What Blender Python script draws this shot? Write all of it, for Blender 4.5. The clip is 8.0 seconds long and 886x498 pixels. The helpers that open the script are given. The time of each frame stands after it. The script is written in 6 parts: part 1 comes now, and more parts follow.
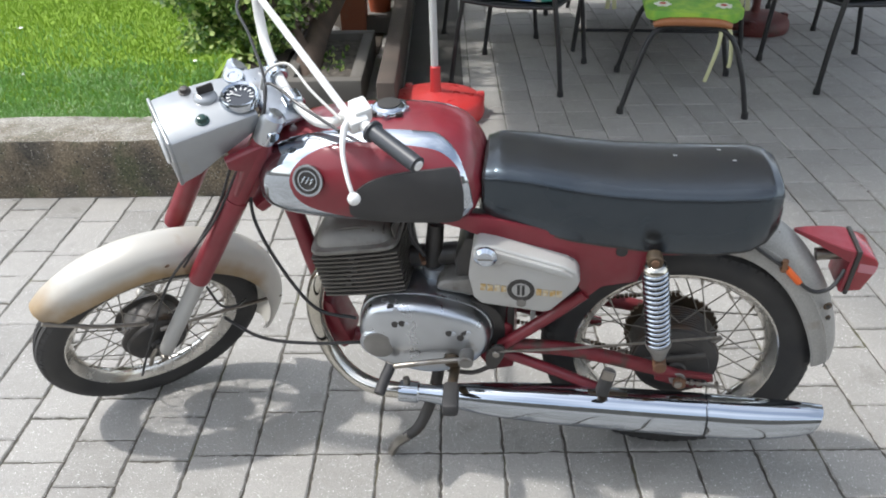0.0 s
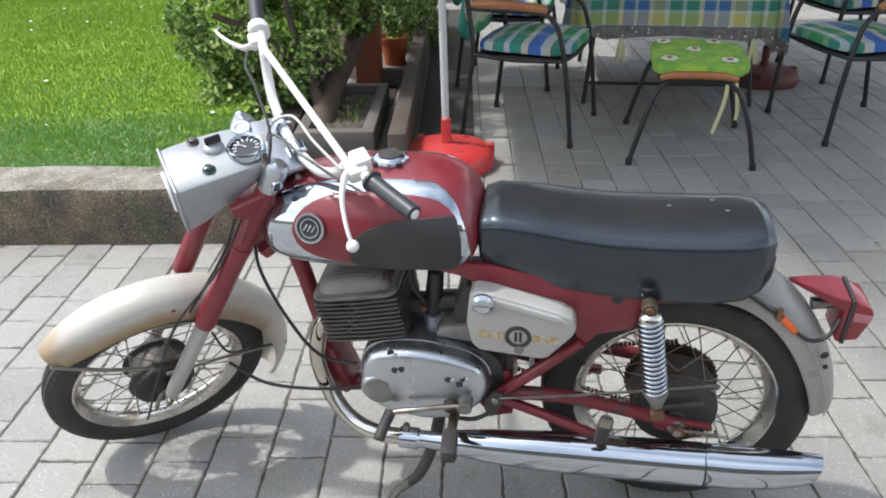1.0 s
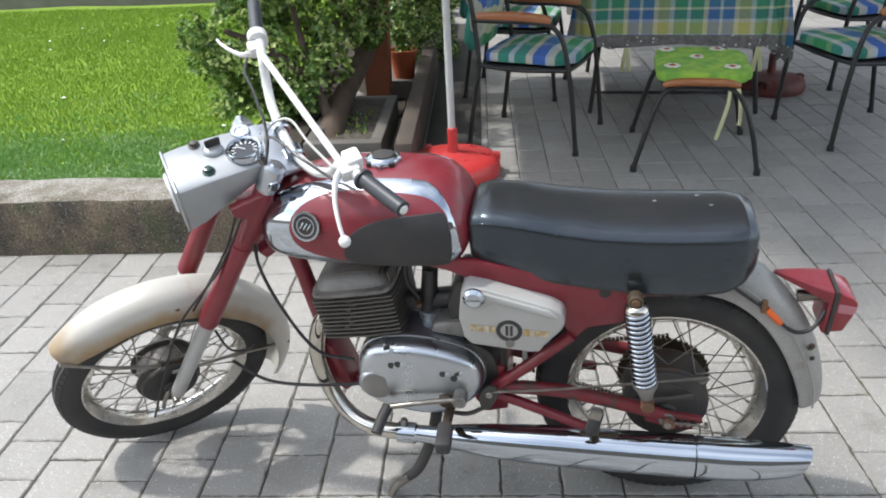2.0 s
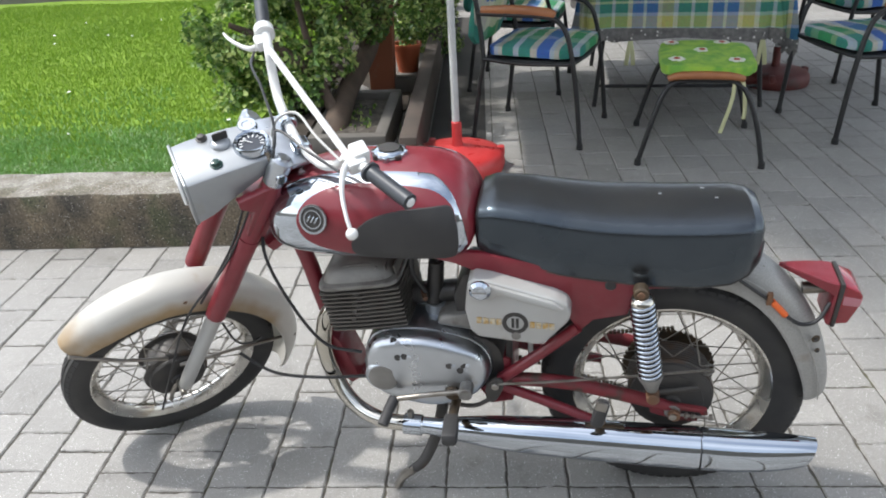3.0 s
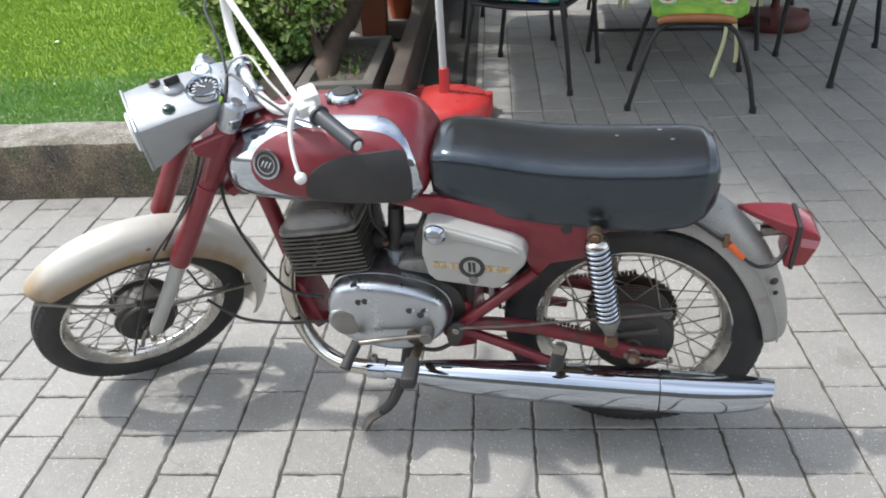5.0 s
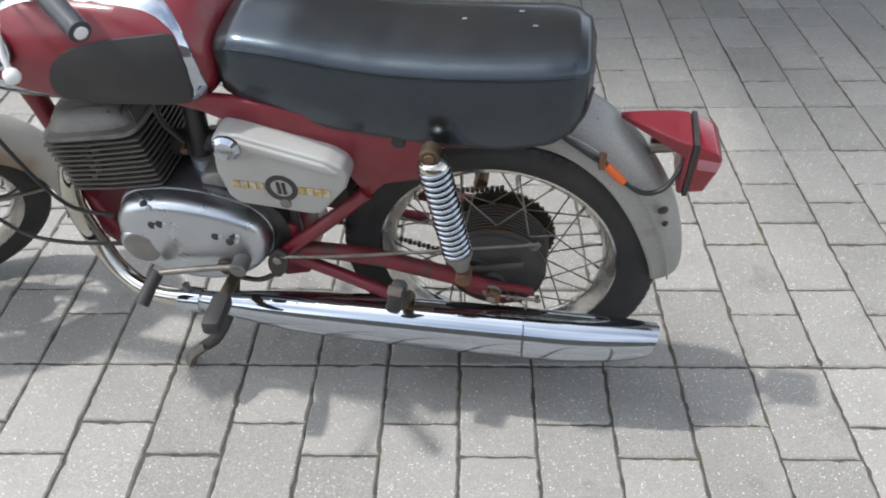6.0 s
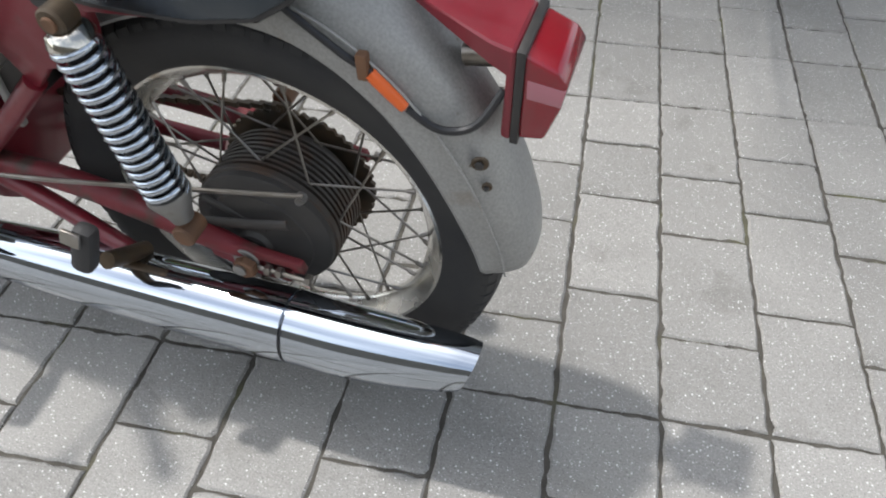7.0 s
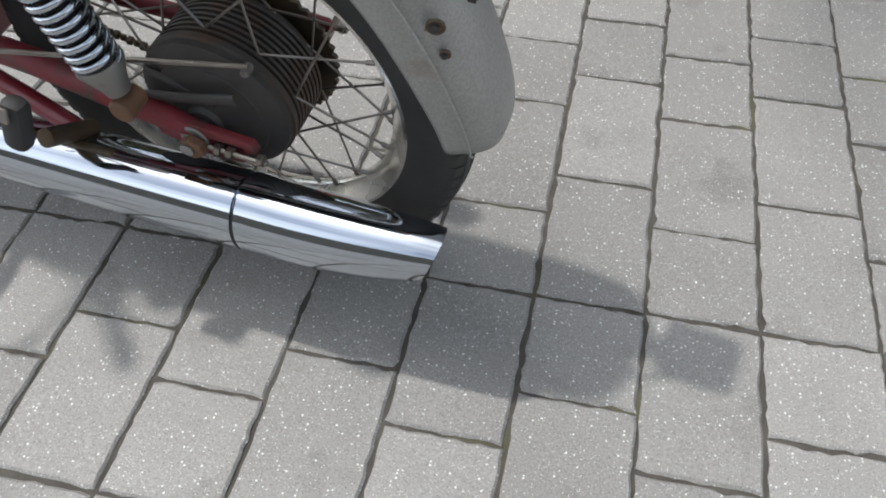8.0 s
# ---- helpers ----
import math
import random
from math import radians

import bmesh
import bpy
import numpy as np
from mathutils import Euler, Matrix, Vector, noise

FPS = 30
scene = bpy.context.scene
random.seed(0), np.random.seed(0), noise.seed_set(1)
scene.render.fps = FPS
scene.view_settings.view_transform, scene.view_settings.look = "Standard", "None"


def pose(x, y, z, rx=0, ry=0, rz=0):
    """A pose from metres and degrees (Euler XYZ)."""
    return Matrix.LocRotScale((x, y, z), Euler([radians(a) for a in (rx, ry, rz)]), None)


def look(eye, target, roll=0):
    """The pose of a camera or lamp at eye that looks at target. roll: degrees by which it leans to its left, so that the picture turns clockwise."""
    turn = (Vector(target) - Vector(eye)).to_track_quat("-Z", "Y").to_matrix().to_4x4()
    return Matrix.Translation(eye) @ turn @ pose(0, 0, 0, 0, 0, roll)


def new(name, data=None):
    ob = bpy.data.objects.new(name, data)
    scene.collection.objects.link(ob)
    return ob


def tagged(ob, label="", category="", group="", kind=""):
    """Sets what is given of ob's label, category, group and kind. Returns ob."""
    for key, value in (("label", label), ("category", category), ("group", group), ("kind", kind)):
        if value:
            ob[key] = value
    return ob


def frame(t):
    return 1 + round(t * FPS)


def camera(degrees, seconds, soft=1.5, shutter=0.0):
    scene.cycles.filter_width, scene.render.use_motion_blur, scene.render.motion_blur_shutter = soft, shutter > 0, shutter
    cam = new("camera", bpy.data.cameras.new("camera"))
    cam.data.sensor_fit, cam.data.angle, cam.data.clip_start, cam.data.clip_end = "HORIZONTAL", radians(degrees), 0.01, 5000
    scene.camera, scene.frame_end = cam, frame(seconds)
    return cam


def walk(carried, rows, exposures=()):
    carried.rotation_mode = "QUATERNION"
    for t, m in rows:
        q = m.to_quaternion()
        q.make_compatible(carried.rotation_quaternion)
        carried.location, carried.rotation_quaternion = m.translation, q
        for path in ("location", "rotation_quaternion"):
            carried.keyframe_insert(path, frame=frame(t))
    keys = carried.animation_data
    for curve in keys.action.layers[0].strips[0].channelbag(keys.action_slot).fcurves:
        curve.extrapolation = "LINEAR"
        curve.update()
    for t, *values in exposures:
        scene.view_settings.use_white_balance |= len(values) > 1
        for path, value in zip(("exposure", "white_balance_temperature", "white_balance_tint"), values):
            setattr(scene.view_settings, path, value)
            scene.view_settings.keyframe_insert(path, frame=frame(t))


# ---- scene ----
import functools

cam = camera(56.7, 8.0, 1.9, 0.1)
PATH = [
    (0, (0.185, -1.57, 1.488), (0.172, 0.17, 0.501), -0.9),
    (0.5, (0.188, -1.574, 1.492), (0.165, 0.183, 0.536), -0.9),
    (1, (0.227, -1.604, 1.5), (0.171, 0.191, 0.621), -1.2),
    (1.5, (0.286, -1.661, 1.485), (0.198, 0.151, 0.643), -2.0),
    (3, (0.279, -1.68, 1.486), (0.171, 0.125, 0.63), -2.5),
    (3.5, (0.272, -1.716, 1.501), (0.158, 0.084, 0.637), -2.7),
    (4, (0.27, -1.747, 1.513), (0.132, 0.05, 0.644), -3.1),
    (4.2, (0.27, -1.752, 1.511), (0.116, 0.042, 0.641), -3.4),
    (5.3, (0.471, -1.593, 1.436), (0.358, 0.123, 0.416), -3.1),
    (5.5, (0.512, -1.515, 1.415), (0.432, 0.172, 0.344), -2.6),
    (6, (0.665, -1.259, 1.362), (0.597, 0.289, 0.098), -1.6),
    (6.5, (0.917, -0.979, 1.208), (0.724, 0.521, -0.1), -0.6),
    (7, (1.095, -0.787, 1.015), (0.82, 0.663, -0.335), 0.4),
    (7.5, (1.156, -0.744, 0.94), (0.868, 0.546, -0.561), -0.6),
    (8, (1.153, -0.73, 0.947), (0.864, 0.533, -0.577), -0.7),
]
walk(cam, [(t, look(eye, target, roll)) for t, eye, target, roll in PATH],
     [(t, s, 6500, 8) for t, s in ((0.0, 0.95), (4.2, 0.95), (5.5, 0.88), (6.5, 0.77), (7.3, 0.73), (8.0, 0.49))])

# ---- light ----
SUN_EL, SUN_AZ = radians(62.5), radians(-87.5)  # azimuth from +y towards +x
sun_way = Vector((math.sin(SUN_AZ) * math.cos(SUN_EL), math.cos(SUN_AZ) * math.cos(SUN_EL), math.sin(SUN_EL)))
world = bpy.data.worlds.new("sky")
scene.world = world
world.use_nodes = True
wn = world.node_tree.nodes
sky = wn.new("ShaderNodeTexSky")
sky.sky_type = "NISHITA"
sky.sun_disc = False
sky.sun_elevation = SUN_EL
sky.sun_rotation = SUN_AZ
sky.dust_density = 1.5
haze = wn.new("ShaderNodeHueSaturation")  # thin haze takes the blue out of the lower sky
wgeo, wsep, wele = (wn.new("ShaderNode" + k) for k in ("TexCoord", "SeparateXYZ", "MapRange"))
wele.inputs["From Min"].default_value, wele.inputs["From Max"].default_value = 0.05, 0.60
wele.inputs["To Min"].default_value, wele.inputs["To Max"].default_value = 0.42, 0.60
world.node_tree.links.new(wgeo.outputs["Generated"], wsep.inputs[0])
world.node_tree.links.new(wsep.outputs[2], wele.inputs["Value"])
world.node_tree.links.new(wele.outputs[0], haze.inputs["Saturation"])
cloud = wn.new("ShaderNodeHueSaturation")  # thin broken white cloud
cloud.inputs["Saturation"].default_value, cloud.inputs["Value"].default_value = 0.22, 2.1
wtc, wno, wmr, wmx = (wn.new("ShaderNode" + k) for k in ("TexCoord", "TexNoise", "MapRange", "Mix"))
wno.inputs["Scale"].default_value, wno.inputs["Detail"].default_value = 2.1, 7.0
wmr.inputs["From Min"].default_value, wmr.inputs["From Max"].default_value = 0.42, 0.78
wmx.data_type = "RGBA"
wl = world.node_tree.links.new
wl(wtc.outputs["Generated"], wno.inputs["Vector"])
wl(wno.outputs["Fac"], wmr.inputs["Value"])
wl(wmr.outputs[0], wmx.inputs[0])
wl(sky.outputs[0], haze.inputs["Color"])
wl(sky.outputs[0], cloud.inputs["Color"])
wl(haze.outputs[0], wmx.inputs[6])
wl(cloud.outputs[0], wmx.inputs[7])
wl(wmx.outputs[2], wn["Background"].inputs[0])
wn["Background"].inputs[1].default_value = 0.155
sun = new("sun", bpy.data.lights.new("sun", "SUN"))
sun.data.energy, sun.data.angle, sun.data.color = 1.95, radians(1.9), (1.0, 0.975, 0.96)
sun.matrix_world = look(sun_way * 30, (0, 0, 0))


# ---- materials ----
def mat(name, color, rough=0.5, metal=0.0, color2=None, scale=8.0, amount=0.5, bump=0.0, bscale=200.0, coat=0.0,
        rough2=None, spec=0.5, dirt=None, dirt_scale=3.0, dirt_edge=0.6, random_shift=False, random_value=0.0, specks=None, grain=None):
    """A surface with two scales of variation: broad patches between two colours, fine relief, and stains."""
    m = bpy.data.materials.new(name)
    m.use_nodes = True
    nt = m.node_tree
    n, link = nt.nodes, nt.links.new
    b = n["Principled BSDF"]
    b.inputs["Metallic"].default_value = metal
    b.inputs["Roughness"].default_value = rough
    b.inputs["Specular IOR Level"].default_value = spec
    b.inputs["Coat Weight"].default_value = coat
    b.inputs["Coat Roughness"].default_value = 0.12
    tc = n.new("ShaderNodeTexCoord")
    at = tc.outputs["Object"]
    if random_shift or random_value:
        info = n.new("ShaderNodeObjectInfo")
    if random_shift:
        mul = n.new("ShaderNodeVectorMath")
        mul.operation = "MULTIPLY"
        comb = n.new("ShaderNodeCombineXYZ")
        for k in range(3):
            link(info.outputs["Random"], comb.inputs[k])
        link(comb.outputs[0], mul.inputs[0])
        mul.inputs[1].default_value = (37.0, 91.0, 53.0)
        add = n.new("ShaderNodeVectorMath")
        link(mul.outputs[0], add.inputs[0])
        link(at, add.inputs[1])
        at = add.outputs[0]

    def noise_node(s, detail=4.0):
        t = n.new("ShaderNodeTexNoise")
        t.inputs["Scale"].default_value = s
        t.inputs["Detail"].default_value = detail
        link(at, t.inputs["Vector"])
        return t

    def ramp(src, lo, hi):
        r = n.new("ShaderNodeMapRange")
        r.inputs["From Min"].default_value, r.inputs["From Max"].default_value = lo, hi
        link(src, r.inputs["Value"])
        return r.outputs[0]

    def mix(fac, a, c):
        x = n.new("ShaderNodeMix")
        x.data_type = "RGBA"
        if isinstance(fac, float):
            x.inputs[0].default_value = fac
        else:
            link(fac, x.inputs[0])
        for k, v in ((6, a), (7, c)):
            if isinstance(v, tuple):
                x.inputs[k].default_value = (*v, 1)
            else:
                link(v, x.inputs[k])
        return x.outputs[2]

    c2 = color2 or tuple(v * 0.8 for v in color)
    broad = noise_node(scale)
    fac = ramp(broad.outputs["Fac"], 0.5 - 0.5 * (1.02 - amount), 0.5 + 0.5 * (1.02 - amount))
    col = mix(fac, color, c2)
    if dirt:
        d = noise_node(dirt_scale, 8.0)
        col = mix(ramp(d.outputs["Fac"], dirt_edge, dirt_edge + 0.15), col, dirt)
    if grain:
        g = n.new("ShaderNodeMapRange")
        g.inputs["From Min"].default_value, g.inputs["From Max"].default_value = 0.3, 0.7
        g.inputs["To Min"].default_value, g.inputs["To Max"].default_value = 1 - grain[1], 1 + grain[1]
        link(noise_node(grain[0], 2.0).outputs["Fac"], g.inputs["Value"])
        gm = n.new("ShaderNodeVectorMath")
        gm.operation = "SCALE"
        link(col, gm.inputs[0])
        link(g.outputs[0], gm.inputs["Scale"])
        col = gm.outputs[0]
    if random_value:
        hsv = n.new("ShaderNodeHueSaturation")
        isle, both, part_of = n.new("ShaderNodeNewGeometry"), n.new("ShaderNodeMath"), n.new("ShaderNodeMath")
        part_of.operation = "FRACT"
        link(info.outputs["Random"], both.inputs[0])
        link(isle.outputs["Random Per Island"], both.inputs[1])
        link(both.outputs[0], part_of.inputs[0])
        link(part_of.outputs[0], hsv.inputs["Fac"])
        hsv.inputs["Value"].default_value = 1.0 - random_value
        link(col, hsv.inputs["Color"])
        col = hsv.outputs[0]
    if specks:
        for s, lo, speck, size in specks:
            v = n.new("ShaderNodeTexVoronoi")
            v.inputs["Scale"].default_value = s
            link(at, v.inputs["Vector"])
            sep = n.new("ShaderNodeSeparateColor")
            link(v.outputs["Color"], sep.inputs[0])
            pick = ramp(sep.outputs[0], lo, lo + 0.02)
            near = ramp(v.outputs["Distance"], size + 0.12, size)
            both = n.new("ShaderNodeMath")
            both.operation = "MULTIPLY"
            link(pick, both.inputs[0])
            link(near, both.inputs[1])
            col = mix(both.outputs[0], col, speck)
    link(col, b.inputs["Base Color"])
    if rough2 is not None:
        r = n.new("ShaderNodeMapRange")
        r.inputs["From Min"].default_value, r.inputs["From Max"].default_value = 0.35, 0.65
        r.inputs["To Min"].default_value, r.inputs["To Max"].default_value = rough, rough2
        link(noise_node(scale * 2.3, 6.0).outputs["Fac"], r.inputs["Value"])
        link(r.outputs[0], b.inputs["Roughness"])
    if bump:
        bp = n.new("ShaderNodeBump")
        bp.inputs["Strength"].default_value = bump
        bp.inputs["Distance"].default_value = 0.002
        link(noise_node(bscale, 3.0).outputs["Fac"], bp.inputs["Height"])
        link(bp.outputs[0], b.inputs["Normal"])
    return m


RED = mat("red_paint", (0.185, 0.012, 0.022), 0.32, color2=(0.145, 0.010, 0.017), scale=14, bump=0.03, bscale=500, rough2=0.55,
          dirt=(0.10, 0.035, 0.03), dirt_scale=18, dirt_edge=0.68, coat=0.25)
CHROME = mat("chrome", (0.49, 0.535, 0.59), 0.03, 1.0, color2=(0.44, 0.475, 0.52), scale=6, rough2=0.07, bump=0.02, bscale=25)
CHROME_OLD = mat("dull_chrome", (0.56, 0.555, 0.53), 0.07, 1.0, color2=(0.46, 0.42, 0.34), scale=9, rough2=0.2,
                 dirt=(0.32, 0.22, 0.10), dirt_scale=7, dirt_edge=0.64)
SILVER = mat("silver_paint", (0.40, 0.40, 0.385), 0.33, 0.15, color2=(0.36, 0.35, 0.33), scale=7, rough2=0.5, bump=0.03, bscale=700,
             dirt=(0.26, 0.23, 0.19), dirt_scale=11, dirt_edge=0.66)
FENDER = mat("cream_grey_paint", (0.42, 0.41, 0.38), 0.33, 0.1, color2=(0.44, 0.415, 0.365), scale=5, rough2=0.45, bump=0.02, bscale=400,
             dirt=(0.30, 0.21, 0.11), dirt_scale=6, dirt_edge=0.66)
NACELLE = mat("aluminium_paint", (0.35, 0.366, 0.38), 0.28, 0.55, color2=(0.28, 0.292, 0.30), scale=10, rough2=0.5,
              dirt=(0.30, 0.30, 0.28), dirt_scale=16, dirt_edge=0.62, bump=0.04, bscale=300)
ALLOY = mat("cast_alloy", (0.52, 0.55, 0.585), 0.26, 1.0, color2=(0.43, 0.455, 0.485), scale=9, rough2=0.38, bump=0.012, bscale=120,
            dirt=(0.24, 0.19, 0.13), dirt_scale=11, dirt_edge=0.64)
ALLOY_DIRTY = mat("dirty_alloy", (0.27, 0.262, 0.245), 0.48, 0.5, color2=(0.15, 0.142, 0.13), scale=12, bump=0.12, bscale=300,
                  dirt=(0.10, 0.08, 0.06), dirt_scale=20, dirt_edge=0.55)
HEAD = mat("fin_alloy", (0.15, 0.14, 0.125), 0.5, 0.5, color2=(0.09, 0.083, 0.073), scale=14, bump=0.12, bscale=350)
GUARD_GREY = mat("grey_metallic_paint", (0.33, 0.325, 0.305), 0.36, 0.3, color2=(0.26, 0.255, 0.24), scale=9, rough2=0.52, bump=0.05, bscale=400,
                 dirt=(0.20, 0.16, 0.12), dirt_scale=12, dirt_edge=0.62, grain=(300.0, 0.12),
                 specks=[(120.0, 0.97, (0.12, 0.09, 0.065), 0.16), (60.0, 0.985, (0.16, 0.10, 0.06), 0.14)])
RIM = mat("bright_rim", (0.66, 0.65, 0.62), 0.14, 1.0, color2=(0.50, 0.47, 0.42), scale=9, rough2=0.32, dirt=(0.26, 0.20, 0.13), dirt_scale=12, dirt_edge=0.64)
WHITE = mat("white_lacquer", (0.72, 0.72, 0.70), 0.28, 0.0, color2=(0.62, 0.62, 0.60), scale=20, coat=0.3)
VINYL = mat("black_vinyl", (0.016, 0.0165, 0.018), 0.17, color2=(0.025, 0.025, 0.025), scale=9, rough2=0.26, bump=0.05, bscale=420, spec=0.80, coat=0.0,
            dirt=(0.045, 0.042, 0.040), dirt_scale=14, dirt_edge=0.70)
# the blue of reflected sky is put into the sheen's tint
VINYL.node_tree.nodes["Principled BSDF"].inputs["Specular Tint"].default_value = (0.64, 0.83, 1.0, 1)
RUBBER = mat("tyre_rubber", (0.020, 0.020, 0.021), 0.72, color2=(0.042, 0.040, 0.037), scale=12, bump=0.2, bscale=260)
PAD = mat("pad_rubber", (0.019, 0.019, 0.020), 0.62, color2=(0.040, 0.038, 0.037), scale=12, bump=0.25, bscale=600)
GRIP = mat("grip_rubber", (0.022, 0.026, 0.032), 0.42, color2=(0.03, 0.034, 0.04), scale=30, bump=0.1, bscale=300)
BLACK = mat("black_metal", (0.022, 0.022, 0.023), 0.45, 0.2, color2=(0.05, 0.045, 0.04), scale=25, bump=0.08, bscale=200)
HUB = mat("dark_plate", (0.066, 0.061, 0.056), 0.50, 0.35, color2=(0.055, 0.051, 0.047), scale=16, bump=0.15, bscale=250, rough2=0.65,
          dirt=(0.10, 0.055, 0.028), dirt_scale=14, dirt_edge=0.62)
DRUM = mat("rusty_drum", (0.080, 0.071, 0.063), 0.55, 0.4, color2=(0.052, 0.044, 0.037), scale=16, bump=0.2, bscale=250,
           dirt=(0.11, 0.055, 0.028), dirt_scale=8, dirt_edge=0.54)
RED_DIRTY = mat("greasy_red_paint", (0.165, 0.014, 0.021), 0.48, color2=(0.12, 0.014, 0.016), scale=20, bump=0.15, bscale=300, rough2=0.65,
                dirt=(0.05, 0.035, 0.025), dirt_scale=22, dirt_edge=0.52)


def yellowed(m, brown):
    """Soft brown staining over a paint, where the mesh's stain value says."""
    n, link = m.node_tree.nodes, m.node_tree.links.new
    b = n["Principled BSDF"]
    at, noi, tc = n.new("ShaderNodeAttribute"), n.new("ShaderNodeTexNoise"), n.new("ShaderNodeTexCoord")
    at.attribute_name = "stain"
    noi.inputs["Scale"].default_value, noi.inputs["Detail"].default_value = 16.0, 6.0
    link(tc.outputs["Object"], noi.inputs["Vector"])
    sub, mr, mx = n.new("ShaderNodeMath"), n.new("ShaderNodeMapRange"), n.new("ShaderNodeMix")
    sub.operation = "SUBTRACT"
    link(at.outputs["Fac"], sub.inputs[0])
    link(noi.outputs["Fac"], sub.inputs[1])
    mr.inputs["From Min"].default_value, mr.inputs["From Max"].default_value = -0.30, 0.55
    link(sub.outputs[0], mr.inputs["Value"])
    mx.data_type = "RGBA"
    link(mr.outputs[0], mx.inputs[0])
    link(b.inputs["Base Color"].links[0].from_socket, mx.inputs[6])
    mx.inputs[7].default_value = (*brown, 1)
    link(mx.outputs[2], b.inputs["Base Color"])


yellowed(FENDER, (0.27, 0.185, 0.095))
GREASY = mat("greasy_steel", (0.06, 0.052, 0.042), 0.5, 0.6, color2=(0.12, 0.08, 0.045), scale=30, bump=0.15, bscale=300)
STEEL = mat("spoke_steel", (0.33, 0.315, 0.29), 0.34, 0.9, color2=(0.19, 0.165, 0.135), scale=30)
RUST = mat("rusty_steel", (0.20, 0.10, 0.05), 0.7, 0.3, color2=(0.10, 0.06, 0.04), scale=30, bump=0.2, bscale=300)
CABLE = mat("cable_black", (0.02, 0.02, 0.021), 0.4)
GOLD = mat("faded_gold", (0.42, 0.27, 0.09), 0.45, 0.2, color2=(0.50, 0.45, 0.34), scale=90, amount=0.8)
DIAL = mat("dial_face", (0.03, 0.035, 0.045), 0.25)
LENS = mat("red_lens", (0.22, 0.008, 0.016), 0.16, coat=0.5, color2=(0.17, 0.006, 0.012), scale=20)
LENS_PALE = mat("pale_lens", (0.42, 0.15, 0.18), 0.2, coat=0.5)
ORANGE = mat("orange_sleeve", (0.75, 0.13, 0.02), 0.4)
GLASS = mat("lamp_glass", (0.75, 0.77, 0.78), 0.08, 0.3, coat=0.6)

PAVER = mat("concrete_paver", (0.315, 0.303, 0.281), 0.60, color2=(0.262, 0.251, 0.232), scale=7, amount=0.35, bump=0.5, bscale=330,
            random_shift=True, random_value=0.22, dirt=(0.228, 0.218, 0.200), dirt_scale=9, dirt_edge=0.60, grain=(380.0, 0.20),
            specks=[(190.0, 0.86, (0.72, 0.71, 0.68), 0.20), (330.0, 0.80, (0.14, 0.135, 0.13), 0.22), (420.0, 0.85, (0.55, 0.54, 0.52), 0.25)])
SAND = mat("joint_sand", (0.105, 0.096, 0.080), 0.95, color2=(0.050, 0.045, 0.037), scale=22, bump=1.0, bscale=300,
           dirt=(0.10, 0.10, 0.045), dirt_scale=5, dirt_edge=0.58)
CURB = mat("weathered_concrete", (0.255, 0.243, 0.212), 0.92, color2=(0.15, 0.13, 0.10), scale=9, amount=0.7, bump=1.0, bscale=70, grain=(120.0, 0.45),
           dirt=(0.10, 0.09, 0.062), dirt_scale=6, dirt_edge=0.50,
           specks=[(110.0, 0.92, (0.06, 0.053, 0.045), 0.26), (130.0, 0.86, (0.48, 0.46, 0.42), 0.28)])
# front face of the edging: stains, with its shade darkened into the colour
CURB_FACE = mat("stained_shaded_concrete", (0.15, 0.118, 0.078), 0.92, color2=(0.060, 0.053, 0.042), scale=6, amount=0.7, bump=1.0, bscale=70, grain=(110.0, 0.45),
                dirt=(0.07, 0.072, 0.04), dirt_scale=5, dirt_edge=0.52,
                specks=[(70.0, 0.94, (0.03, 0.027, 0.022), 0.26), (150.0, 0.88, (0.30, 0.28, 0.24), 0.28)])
SOIL = mat("soil", (0.055, 0.042, 0.03), 0.95, color2=(0.03, 0.024, 0.018), scale=20, bump=1.0, bscale=120)
GRASS_BASE = mat("turf", (0.14, 0.235, 0.02), 0.95, color2=(0.195, 0.30, 0.026), scale=2.2, bump=1.0, bscale=90)


